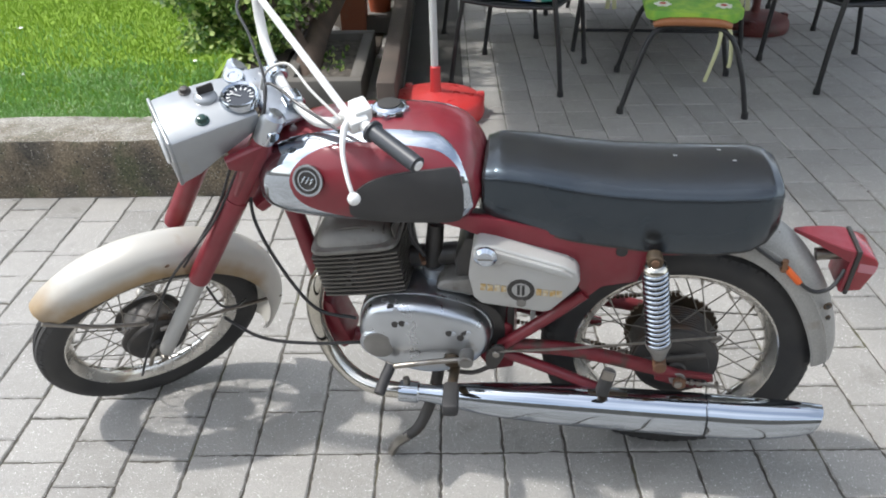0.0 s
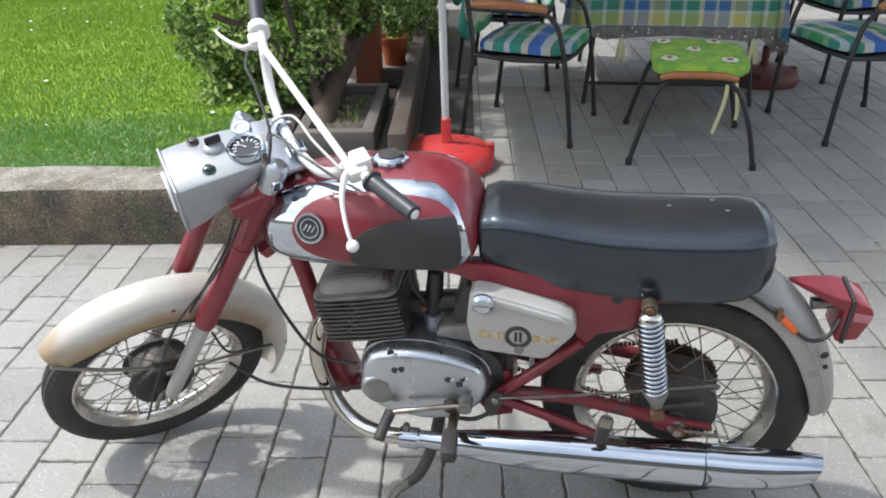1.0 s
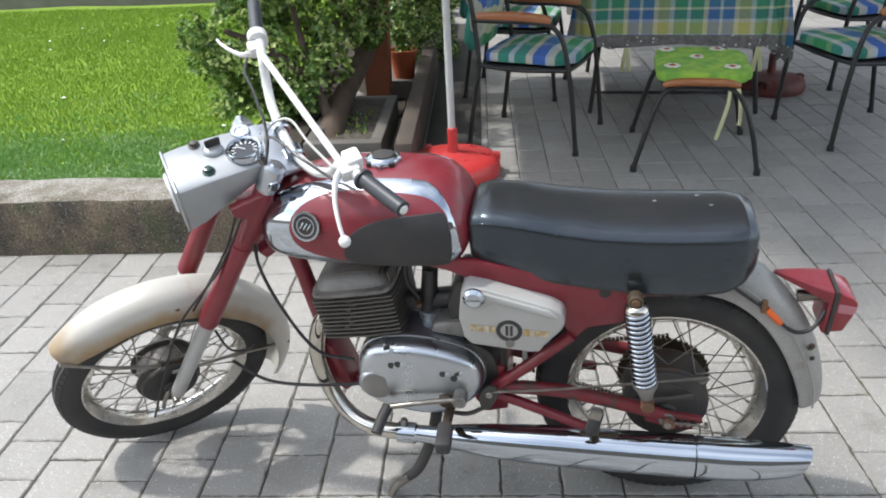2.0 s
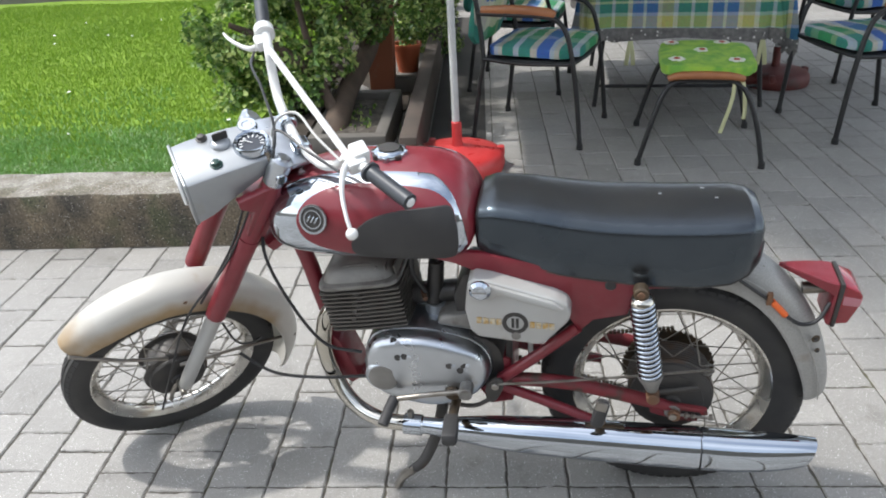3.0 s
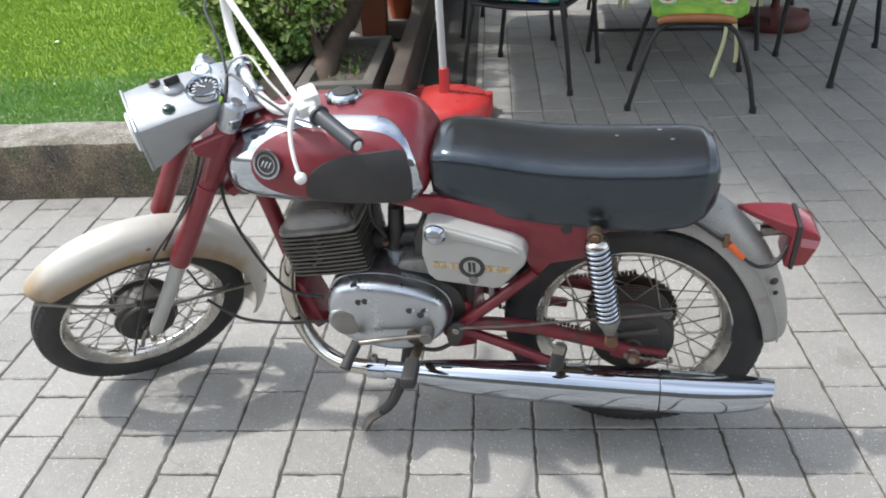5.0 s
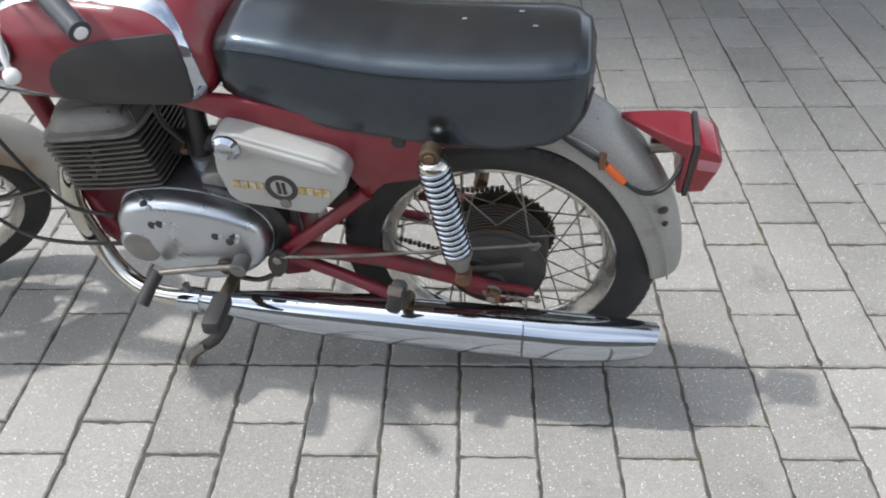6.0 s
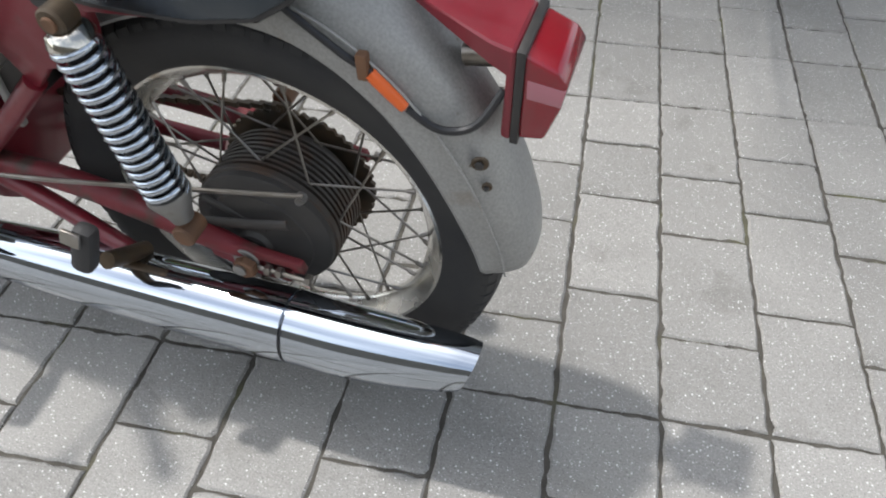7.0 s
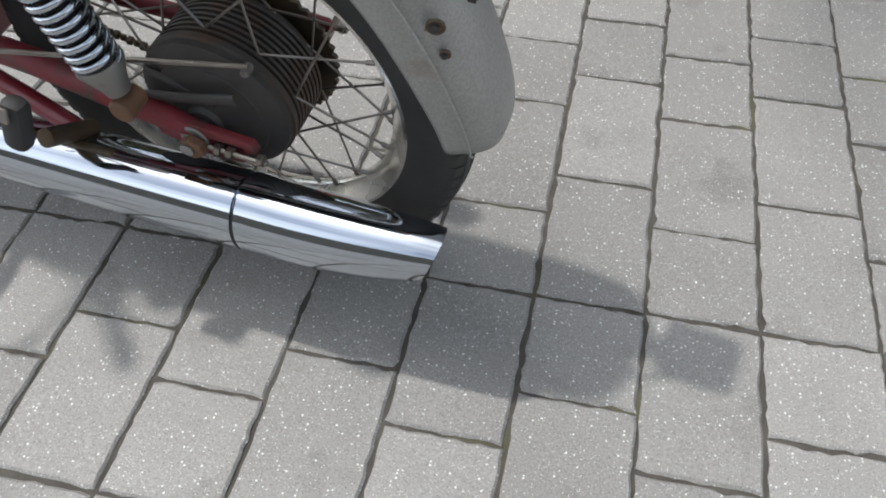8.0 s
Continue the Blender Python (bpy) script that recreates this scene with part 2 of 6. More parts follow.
def leaf_mat(name, c1, c2, c3, scale, rough=0.5, trans=0.35, edge=0.85):
    m = bpy.data.materials.new(name)
    m.use_nodes = True
    nt = m.node_tree
    n, link = nt.nodes, nt.links.new
    b = n["Principled BSDF"]
    b.inputs["Roughness"].default_value = rough
    geo = n.new("ShaderNodeNewGeometry")
    tc = n.new("ShaderNodeTexCoord")
    noi = n.new("ShaderNodeTexNoise")
    noi.inputs["Scale"].default_value = scale
    link(tc.outputs["Object"], noi.inputs["Vector"])
    r1 = n.new("ShaderNodeValToRGB")
    r1.color_ramp.elements[0].color = (*c1, 1)
    r1.color_ramp.elements[1].color = (*c2, 1)
    e = r1.color_ramp.elements.new(edge)
    e.color = (*c2, 1)
    r1.color_ramp.elements[-1].color = (*c3, 1)
    ad = n.new("ShaderNodeMath")
    ad.operation = "MULTIPLY_ADD"
    ad.inputs[1].default_value = 0.7
    link(geo.outputs["Random Per Island"], ad.inputs[0])
    mr = n.new("ShaderNodeMapRange")
    mr.inputs["From Min"].default_value, mr.inputs["From Max"].default_value = 0.3, 0.7
    mr.inputs["To Max"].default_value = 0.3
    link(noi.outputs["Fac"], mr.inputs["Value"])
    link(mr.outputs[0], ad.inputs[2])
    link(ad.outputs[0], r1.inputs["Fac"])
    link(r1.outputs[0], b.inputs["Base Color"])
    tr = n.new("ShaderNodeBsdfTranslucent")
    link(r1.outputs[0], tr.inputs["Color"])
    mx = n.new("ShaderNodeMixShader")
    mx.inputs[0].default_value = trans
    link(b.outputs[0], mx.inputs[1])
    link(tr.outputs[0], mx.inputs[2])
    link(mx.outputs[0], n["Material Output"].inputs["Surface"])
    return m


GRASS = leaf_mat("grass_blades", (0.105, 0.205, 0.014), (0.195, 0.315, 0.024), (0.29, 0.345, 0.06), 1.3)
IVY = leaf_mat("ivy_leaves", (0.016, 0.052, 0.010), (0.115, 0.225, 0.034), (0.62, 0.68, 0.25), 5.0, 0.36, 0.2, 0.50)
PETAL = mat("daisy_petal", (0.8, 0.8, 0.76), 0.6)
BARK = mat("bark", (0.115, 0.078, 0.056), 0.85, color2=(0.06, 0.043, 0.032), scale=14, bump=0.8, bscale=60)


# ---- building blocks ----
def V(*p):
    return Vector(p)


def part(name, bm, material, parent=None, label="", smooth=40, shift=None):
    """Links a bmesh as one mesh object, under a thing or a part."""
    if shift is not None:
        bmesh.ops.translate(bm, verts=bm.verts, vec=shift)
    bmesh.ops.recalc_face_normals(bm, faces=bm.faces)
    me = bpy.data.meshes.new(name)
    bm.to_mesh(me)
    bm.free()
    me.materials.append(material)
    if smooth:
        me.polygons.foreach_set("use_smooth", [True] * len(me.polygons))
        me.set_sharp_from_angle(angle=radians(smooth))
    ob = new(name, me)
    ob.parent = parent
    return tagged(ob, label)


def thing(name, m, label, category, group="", kind=""):
    ob = new(name)
    ob.empty_display_size = 0.1
    ob.matrix_world = m
    return tagged(ob, label, category, group, kind)


def curve_points(pts, k=6):
    """Catmull-Rom through the points."""
    p = [Vector(q) for q in pts]
    p = [2 * p[0] - p[1]] + p + [2 * p[-1] - p[-2]]
    out = []
    for i in range(1, len(p) - 2):
        for j in range(k):
            t = j / k
            a, b, c, d = p[i - 1 : i + 3]
            out.append(0.5 * (2 * b + (c - a) * t + (2 * a - 5 * b + 4 * c - d) * t * t + (3 * b - a - 3 * c + d) * t**3))
    return out + [p[-2]]


def tube(pts, r, n=10, bm=None, k=0, cap=True, flat=1.0):
    """A round bar through the points; r: one radius or one a point; k: smoothing steps; flat: squash of its second axis."""
    bm = bm or bmesh.new()
    rad = r if isinstance(r, (list, tuple)) else None
    p = curve_points(pts, k) if k else [Vector(q) for q in pts]
    if rad and k:
        rr = [float(v) for v in np.interp(np.linspace(0, len(rad) - 1, len(p)), range(len(rad)), rad)]
    else:
        rr = rad or [r] * len(p)
    side = None
    rings = []
    for i, q in enumerate(p):
        d = (p[min(i + 1, len(p) - 1)] - p[max(i - 1, 0)]).normalized()
        if side is None:
            side = d.cross(V(0, 1, 0) if abs(d.y) < 0.9 else V(1, 0, 0)).normalized()
        side = (side - d * side.dot(d)).normalized()
        up = d.cross(side)
        rings.append([bm.verts.new(q + rr[i] * (math.cos(a) * side + flat * math.sin(a) * up)) for a in [2 * math.pi * j / n for j in range(n)]])
    skin(bm, rings, cap)
    return bm


def skin(bm, rings, cap=True, closed=False):
    n = len(rings[0])
    for a, b in zip(rings, rings[1:] + (rings[:1] if closed else [])):
        for j in range(n):
            bm.faces.new((a[j], a[(j + 1) % n], b[(j + 1) % n], b[j]))
    if cap and not closed:
        bm.faces.new(rings[0][::-1])
        bm.faces.new(rings[-1])


def loft(rings, bm=None, cap=True):
    bm = bm or bmesh.new()
    skin(bm, [[bm.verts.new(q) for q in r] for r in rings], cap)
    return bm


def lathe(profile, n=48, bm=None, m=None, closed=False):
    """Turns a profile of (radius, height along y) about the y axis."""
    bm = bm or bmesh.new()
    m = m or Matrix()
    rings = [[bm.verts.new(m @ V(r * math.cos(a), h, r * math.sin(a))) for r, h in profile] for a in [2 * math.pi * i / n for i in range(n)]]
    k = len(profile)
    for a, b in zip(rings, rings[1:] + rings[:1]):
        for j in range(k if closed else k - 1):
            bm.faces.new((a[j], b[j], b[(j + 1) % k], a[(j + 1) % k]))
    if not closed:
        if profile[0][0] > 1e-6:
            bm.faces.new([r[0] for r in rings])
        if profile[-1][0] > 1e-6:
            bm.faces.new([r[-1] for r in rings][::-1])
    bmesh.ops.remove_doubles(bm, verts=bm.verts, dist=1e-6)
    return bm


def box(size, at=(0, 0, 0), bevel=0.0, bm=None, m=None, seg=2):
    b = bmesh.new()
    bmesh.ops.create_cube(b, size=1.0)
    bmesh.ops.scale(b, vec=size, verts=b.verts)
    if bevel:
        bmesh.ops.bevel(b, geom=b.edges[:], offset=bevel, segments=seg, affect="EDGES", profile=0.5)
    bmesh.ops.translate(b, vec=at, verts=b.verts)
    if m:
        bmesh.ops.transform(b, matrix=m, verts=b.verts)
    return join(bm, b) if bm else b


def join(bm, b):
    me = bpy.data.meshes.new("tmp")
    b.to_mesh(me)
    b.free()
    bm.from_mesh(me)
    bpy.data.meshes.remove(me)
    return bm


def slab(outline, y0, y1, bevel=0.0, bm=None, seg=2):
    """A plate: an outline in x and z, from y0 to y1."""
    b = bmesh.new()
    f = b.faces.new([b.verts.new((x, y0, z)) for x, z in outline])
    ext = bmesh.ops.extrude_face_region(b, geom=[f])
    bmesh.ops.translate(b, vec=(0, y1 - y0, 0), verts=[v for v in ext["geom"] if isinstance(v, bmesh.types.BMVert)])
    bmesh.ops.recalc_face_normals(b, faces=b.faces)
    if bevel:
        bmesh.ops.bevel(b, geom=b.edges[:], offset=bevel, segments=seg, affect="EDGES", profile=0.5, clamp_overlap=True)
    return join(bm, b) if bm else b


def smooth_outline(pts, k=5):
    """A closed round outline through 2D points."""
    p = [V(x, z, 0) for x, z in pts]
    n = len(p)
    out = []
    for i in range(n):
        a, b, c, d = p[i - 1], p[i], p[(i + 1) % n], p[(i + 2) % n]
        for j in range(k):
            t = j / k
            q = 0.5 * (2 * b + (c - a) * t + (2 * a - 5 * b + 4 * c - d) * t * t + (3 * b - a - 3 * c + d) * t**3)
            out.append((q.x, q.y))
    return out


def disc(center, axis, r, h, n=24, bm=None, bevel=0.15):
    """A short round pin of radius r and length h along axis, with eased edges."""
    turn = V(0, 1, 0).rotation_difference(Vector(axis).normalized()).to_matrix().to_4x4()
    e = min(bevel * r, 0.4 * h)
    return lathe([(0, 0), (r - e, 0), (r, e), (r, h - e), (r - e, h), (0, h)], n, bm, Matrix.Translation(center) @ turn)


# ---- the setting ----
ground = part("ground", box((400, 400, 0.02), (0, 0, -0.0162)), SAND)
tagged(ground, "dark sandy ground under the paving", "ground", kind="structure")

# raised lawn with its concrete edge
lawn = bmesh.new()
nx, ny = 60, 40
vs = []
for j in range(ny + 1):
    y = 1.775 + 5.7 * (j / ny)
    row = []
    for i in range(nx + 1):
        x = -7.5 + 6.55 * i / nx
        row.append(lawn.verts.new((x, y, 0.215 + 0.018 * noise.noise(V(x * 1.3, y * 1.3, 0)) + 0.02 * min(1, (y - 1.74) / 1.0))))
    vs.append(row)
for j in range(ny):
    for i in range(nx):
        lawn.faces.new((vs[j][i], vs[j][i + 1], vs[j + 1][i + 1], vs[j + 1][i]))
ext = bmesh.ops.extrude_edge_only(lawn, edges=[e for e in lawn.edges if e.is_boundary])
for v in ext["geom"]:
    if isinstance(v, bmesh.types.BMVert):
        v.co.z = -0.005
tagged(part("lawn", lawn, GRASS_BASE), "sunlit mown green lawn behind a concrete edge", "lawn", kind="structure")


def lawn_z(x, y):
    return 0.215 + 0.018 * noise.noise(V(x * 1.3, y * 1.3, 0)) + 0.02 * min(1, (y - 1.74) / 1.0)


def blades(count, area, height, width, seed, base=lawn_z, dense=None):
    """Many single bent grass blades, as one mesh."""
    rnd = random.Random(seed)
    co, faces = [], []
    while len(faces) < count * 2:
        x, y = rnd.uniform(area[0], area[1]), rnd.uniform(area[2], area[3])
        if dense and rnd.random() > dense(x, y):
            continue
        z = base(x, y)
        a, h = rnd.uniform(0, 6.283), height * rnd.uniform(0.5, 1.3)
        w, lean = width * rnd.uniform(0.6, 1.3), rnd.uniform(0.1, 0.9) * h
        dx, dy = math.cos(a), math.sin(a)
        b = rnd.uniform(0, 6.283)
        lx, ly = lean * math.cos(b), lean * math.sin(b)
        k = len(co)
        co += [(x - dx * w, y - dy * w, z - 0.004), (x + dx * w, y + dy * w, z - 0.004), (x + dx * w * 0.7 + lx * 0.4, y + dy * w * 0.7 + ly * 0.4, z + h * 0.6),
               (x - dx * w * 0.7 + lx * 0.4, y - dy * w * 0.7 + ly * 0.4, z + h * 0.6), (x + lx, y + ly, z + h)]
        faces += [(k, k + 1, k + 2, k + 3), (k + 3, k + 2, k + 4)]
    me = bpy.data.meshes.new("grass")
    me.from_pydata(co, [], faces)
    return me


grass = blades(150000, (-4.8, -0.97, 1.80, 7.2), 0.021, 0.0026, 3)
grass.materials.append(GRASS)
tagged(new("grass", grass), "short green lawn grass with clover", "grass", kind="stuff")
tuft = blades(26000, (-3.6, -0.97, 1.78, 3.4), 0.026, 0.0056, 5, dense=lambda x, y: max(0.03, 1.0 - (y - 1.75) / 0.95) * (0.6 + 0.8 * noise.noise(V(x * 3, y * 3, 5))))
tuft.materials.append(leaf_mat("clover", (0.13, 0.275, 0.060), (0.20, 0.37, 0.105), (0.50, 0.58, 0.36), 6.0, 0.5, 0.35, 0.7))
tagged(new("clover_edge", tuft), "taller grass and clover along the lawn edge", "grass", kind="stuff")

# concrete edge: uneven cast blocks, end to end
rnd = random.Random(11)
curb = thing("lawn_edge", pose(-0.60, 1.527, 0), "weathered mossy concrete edging of the lawn", "curb", kind="structure")


def rough_block(x0, x1, depth, h, seed):
    bm = bmesh.new()
    n, prof = int((x1 - x0) / 0.03), [(0.0, 0.0), (0.004, 0.5), (0.0, 0.9), (0.012, 0.985), (0.05, 1.0), (0.15, 1.0), (0.26, 0.99), (depth, 0.98), (depth, 0.0)]
    rings = []
    for i in range(n + 1):
        x = x0 + (x1 - x0) * i / n
        rings.append([bm.verts.new((x, d + (0.008 * noise.noise(V(x * 9, d * 20 + z * 6, seed)) if z > 0 else 0), h * z + (0.008 * noise.noise(V(x * 7, d * 9, seed + 5)) if z > 0.5 else 0))) for d, z in prof])
    skin(bm, rings)
    return bm


def face_stain_shade(ob):
    """The front of a block is stained, and its shade is painted in, darker than its top."""
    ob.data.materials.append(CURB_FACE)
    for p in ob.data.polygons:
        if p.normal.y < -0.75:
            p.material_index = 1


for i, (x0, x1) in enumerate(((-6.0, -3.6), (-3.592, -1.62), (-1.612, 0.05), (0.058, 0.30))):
    face_stain_shade(part("curb_block", rough_block(x0, x1, 0.30, 0.25, i * 3.1), CURB, curb))

# bed of dark soil between the lawn and the planter
bedm = bmesh.new()
bmesh.ops.create_grid(bedm, x_segments=14, y_segments=60, size=0.5)
for v in bedm.verts:
    e = max(abs(v.co.x), abs(v.co.y)) > 0.499
    v.co = V(-0.82 + v.co.x * 0.27, 4.15 + v.co.y * 4.66, -0.004 if e else 0.15 + 0.02 * noise.noise(V(v.co.x * 6, v.co.y * 40, 3)))
tagged(part("flower_bed", bedm, SOIL), "dark soil bed under the ivy", "soil bed", kind="structure")
# dark sheet over the pavers that stands in for the ivy's shade
strip = part("drain_mat", box((0.33, 4.6, 0.006), (0.115, 4.72, 0.0035), 0.002), mat("painted_floor_shade", (0.060, 0.055, 0.049), 0.8, color2=(0.043, 0.040, 0.036), scale=5, bump=0.3, bscale=200))
tagged(strip, "dark sheet standing in for foliage shade along the terrace edge", "floor strip", kind="structure")

patch = part("pot_bed", box((0.45, 2.9, 0.012), (-0.465, 5.02, 0.006), 0.004), SOIL)
tagged(patch, "dark soil round the pots", "soil bed", kind="structure")

# daisies in the grass
dz = bmesh.new()
dr_ = random.Random(17)
for _ in range(15):
    x, y = dr_.uniform(-3.6, -1.1), dr_.uniform(2.0, 6.2)
    z = lawn_z(x, y) + 0.022
    bmesh.ops.create_cone(dz, cap_ends=True, segments=9, radius1=0.012 * dr_.uniform(0.6, 1.2), radius2=0.004, depth=0.006, matrix=Matrix.Translation((x, y, z)))
tagged(part("daisies", dz, PETAL), "small white daisies in the lawn", "flowers", kind="stuff")

# low far border of the lawn
border = part("garden_wall", box((8.0, 0.35, 0.75), (-4.1, 7.66, 0.375), 0.02), mat("grey_stone", (0.20, 0.19, 0.17), 0.9, color2=(0.12, 0.115, 0.10), scale=4, bump=0.8, bscale=40))
tagged(border, "low grey stone wall at the end of the lawn", "wall", kind="structure")

# low brown beam along the terrace, and the planting corner behind it
beam = part("terrace_edge", box((0.09, 4.9, 0.26), (-0.105, 4.66, 0.125), 0.010), mat("brown_stain", (0.085, 0.063, 0.050), 0.8, color2=(0.050, 0.039, 0.032), scale=4, bump=0.3, bscale=60))
tagged(beam, "low brown beam edging the terrace", "edging", kind="structure")

bed = thing("planter", pose(-0.465, 3.02, 0) @ Matrix.Diagonal((1.12, 1.25, 1.12, 1)), "low concrete planter trough filled with dry soil", "planter")
CONC = mat("planter_concrete", (0.135, 0.124, 0.110), 0.9, color2=(0.10, 0.092, 0.080), scale=8, bump=0.6, bscale=120)
for x0, x1, y0, y1 in ((-0.19, 0.19, -0.40, -0.34), (-0.19, 0.19, 0.34, 0.40), (-0.19, -0.13, -0.34, 0.34), (0.13, 0.19, -0.34, 0.34)):
    part("trough_side", box((x1 - x0, y1 - y0, 0.15), ((x0 + x1) / 2, (y0 + y1) / 2, 0.075), 0.008), CONC, bed)
soil = bmesh.new()
bmesh.ops.create_grid(soil, x_segments=16, y_segments=30, size=0.5)
for v in soil.verts:
    v.co = V(v.co.x * 0.26, v.co.y * 0.68, 0.11 + 0.014 * noise.noise(V(v.co.x * 9, v.co.y * 20, 2)))
part("soil", soil, mat("dry_soil", (0.115, 0.10, 0.082), 0.95, color2=(0.05, 0.042, 0.034), scale=30, amount=0.7, bump=1.0, bscale=150), bed)
litter = blades(70, (-0.55, -0.38, 2.78, 3.28), 0.020, 0.009, 9, base=lambda x, y: 0.126)
litter.materials.append(IVY)
tagged(new("weeds", litter), "small weeds and dry leaves on the soil", "weeds", kind="stuff")

TERRA = mat("terracotta", (0.24, 0.075, 0.035), 0.8, color2=(0.22, 0.07, 0.035), scale=6, bump=0.2, bscale=150, dirt=(0.20, 0.12, 0.08), dirt_scale=9)
TERRA2 = mat("orange_pot", (0.40, 0.095, 0.035), 0.6, color2=(0.32, 0.075, 0.03), scale=8)


def pot(name, at, r0, r1, h, material, label, lean=0.0, square=False):
    n = 4 if square else 28
    t = thing(name, Matrix.Translation(at) @ pose(0, 0, 0, 0, lean, 45 if square else 0), label, "flower pot")
    prof = [(0, 0), (r0, 0), (r0 + (r1 - r0) * 0.85, h * 0.86), (r1 * 1.06, h * 0.87), (r1 * 1.08, h), (r1 * 0.96, h), (r1 * 0.90, h * 0.8), (0, h * 0.8)]
    part("pot_body", lathe(prof, n, None, pose(0, 0, 0, 90)), material, t, smooth=30)
    part("soil", lathe([(0, h * 0.82), (r1 * 0.9, h * 0.82), (r1 * 0.9, h * 0.8), (0, h * 0.8)], n, None, pose(0, 0, 0, 90)), SOIL, t)
    return t


pot("tall_planter", (-0.432, 4.04, 0.010), 0.115, 0.138, 0.77, TERRA, "tall square terracotta coloured planter", 0, True)
pot("flower_pot", (-0.27, 4.24, 0.115), 0.071, 0.10, 0.20, TERRA2, "orange plastic flower pot on the edge")
part("pot_step", box((0.26, 1.1, 0.115), (-0.275, 4.58, 0.0575), 0.01), CONC)
tagged(bpy.data.objects["pot_step"], "concrete step under the pots", "step", kind="structure")
stone = bmesh.new()
bmesh.ops.create_icosphere(stone, subdivisions=3, radius=0.05)
for v in stone.verts:
    v.co = V(v.co.x * 1.1, v.co.y, v.co.z * 0.9 + 0.045) * (1 + 0.18 * noise.noise(v.co * 22))
tagged(part("stone", stone, mat("pale_stone", (0.42, 0.40, 0.38), 0.8, color2=(0.2, 0.19, 0.18), scale=30)), "pale rounded garden stone", "stone").location = (-0.563, 3.90, 0.012)


# ivy bush: a twisted stem and a crown of many single leaves
def leaf_cloud(count, clumps, size, seed, keep=None):
    rnd = random.Random(seed)
    co, faces = [], []
    for _ in range(count):
        cx, cy, cz, r = rnd.choice(clumps)
        u = V(rnd.gauss(0, 1), rnd.gauss(0, 1), rnd.gauss(0, 1)).normalized() * r * rnd.uniform(0.55, 1.06) ** 0.6
        p = V(cx, cy, cz) + u
        if p.z < 0.03 or (keep and not keep(p)):
            continue
        nrm = (u.normalized() * 0.7 + V(rnd.gauss(0, 0.6), rnd.gauss(0, 0.6), rnd.gauss(0.5, 0.5))).normalized()
        side = nrm.cross(V(rnd.gauss(0, 1), rnd.gauss(0, 1), rnd.gauss(0, 1))).normalized()
        tip = nrm.cross(side)
        s = size * rnd.uniform(0.6, 1.35)
        k = len(co)
        co += [p - tip * s * 0.5, p + side * s * 0.42 - tip * s * 0.12 + nrm * s * 0.10, p + tip * s * 0.62, p - side * s * 0.42 - tip * s * 0.12 + nrm * s * 0.10, p + tip * s * 0.02 - nrm * s * 0.04]
        faces += [(k, k + 1, k + 4), (k + 1, k + 2, k + 4), (k + 2, k + 3, k + 4), (k + 3, k, k + 4)]
    me = bpy.data.meshes.new("leaves")
    me.from_pydata(co, [], faces)
    return me


for o in [o for o in bpy.data.objects if o.name == "flower_pot"]:
    sprig = leaf_cloud(260, [(0, 0, 0.20, 0.06), (0.03, 0.02, 0.27, 0.06), (-0.03, 0.02, 0.30, 0.05)], 0.034, 41)
    sprig.materials.append(IVY)
    so = new("plant", sprig)
    so.parent = o
    tagged(so, "small green pot plant")


ivy = thing("ivy_bush", pose(-0.676, 3.014, 0) @ Matrix.Scale(1.13, 4), "dense variegated ivy bush with a thick brown stem", "bush")
part("trunk", tube([(0.07, -0.20, 0), (0.08, -0.12, 0.10), (0.11, 0.16, 0.21), (0.17, 0.36, 0.32), (0.215, 0.46, 0.42), (0.24, 0.56, 0.62), (0.20, 0.58, 1.0)], [0.078, 0.070, 0.056, 0.054, 0.052, 0.046, 0.03], 14, None, 5), BARK, ivy, "thick brown stem")
for pts in ([(0.09, -0.06, 0.12), (-0.02, 0.05, 0.34), (-0.12, 0.2, 0.7)], [(-0.02, 0.05, 0.32), (-0.25, 0.08, 0.5), (-0.45, 0.06, 0.6)], [(0.19, 0.42, 0.4), (0.05, 0.38, 0.8), (0.0, 0.35, 1.1)]):
    part("limb", tube(pts, [0.035, 0.026, 0.014], 10, None, 5), BARK, ivy)
rnd = random.Random(4)
clumps = [(rnd.uniform(-0.52, 0.06), rnd.uniform(-0.02, 0.55), rnd.uniform(0.22, 1.35), rnd.uniform(0.09, 0.19)) for _ in range(54)]
clumps += [(0.10, -0.08, 0.25, 0.05), (0.17, -0.02, 0.27, 0.05), (-0.60, -0.04, 0.62, 0.10), (-0.62, 0.05, 0.9, 0.12), (-0.52, -0.02, 0.40, 0.14), (-0.40, -0.08, 0.24, 0.15), (-0.25, -0.10, 0.14, 0.14), (0.08, 0.0, 0.42, 0.12), (0.14, 0.1, 0.60, 0.13), (0.24, 0.35, 0.55, 0.12), (0.28, 0.5, 0.66, 0.12)]
clumps += [(rnd.uniform(0.10, 0.42), rnd.uniform(-0.05, 1.5), rnd.uniform(0.88, 1.30), rnd.uniform(0.12, 0.2)) for _ in range(13)]
clumps += [(rnd.uniform(0.22, 0.52), rnd.uniform(1.45, 2.0), rnd.uniform(0.25, 1.25), rnd.uniform(0.14, 0.2)) for _ in range(20)]
clumps += [(rnd.uniform(0.34, 0.56), rnd.uniform(1.6, 2.7), rnd.uniform(0.08, 0.45), rnd.uniform(0.10, 0.16)) for _ in range(22)]
crown = leaf_cloud(60000, clumps, 0.029, 8, lambda p: noise.noise(p * 5.5) > -0.16 and not (p.x > 0.02 and p.z < 0.34 and p.y < 1.3))
crown.materials.append(IVY)
cr = new("crown", crown)
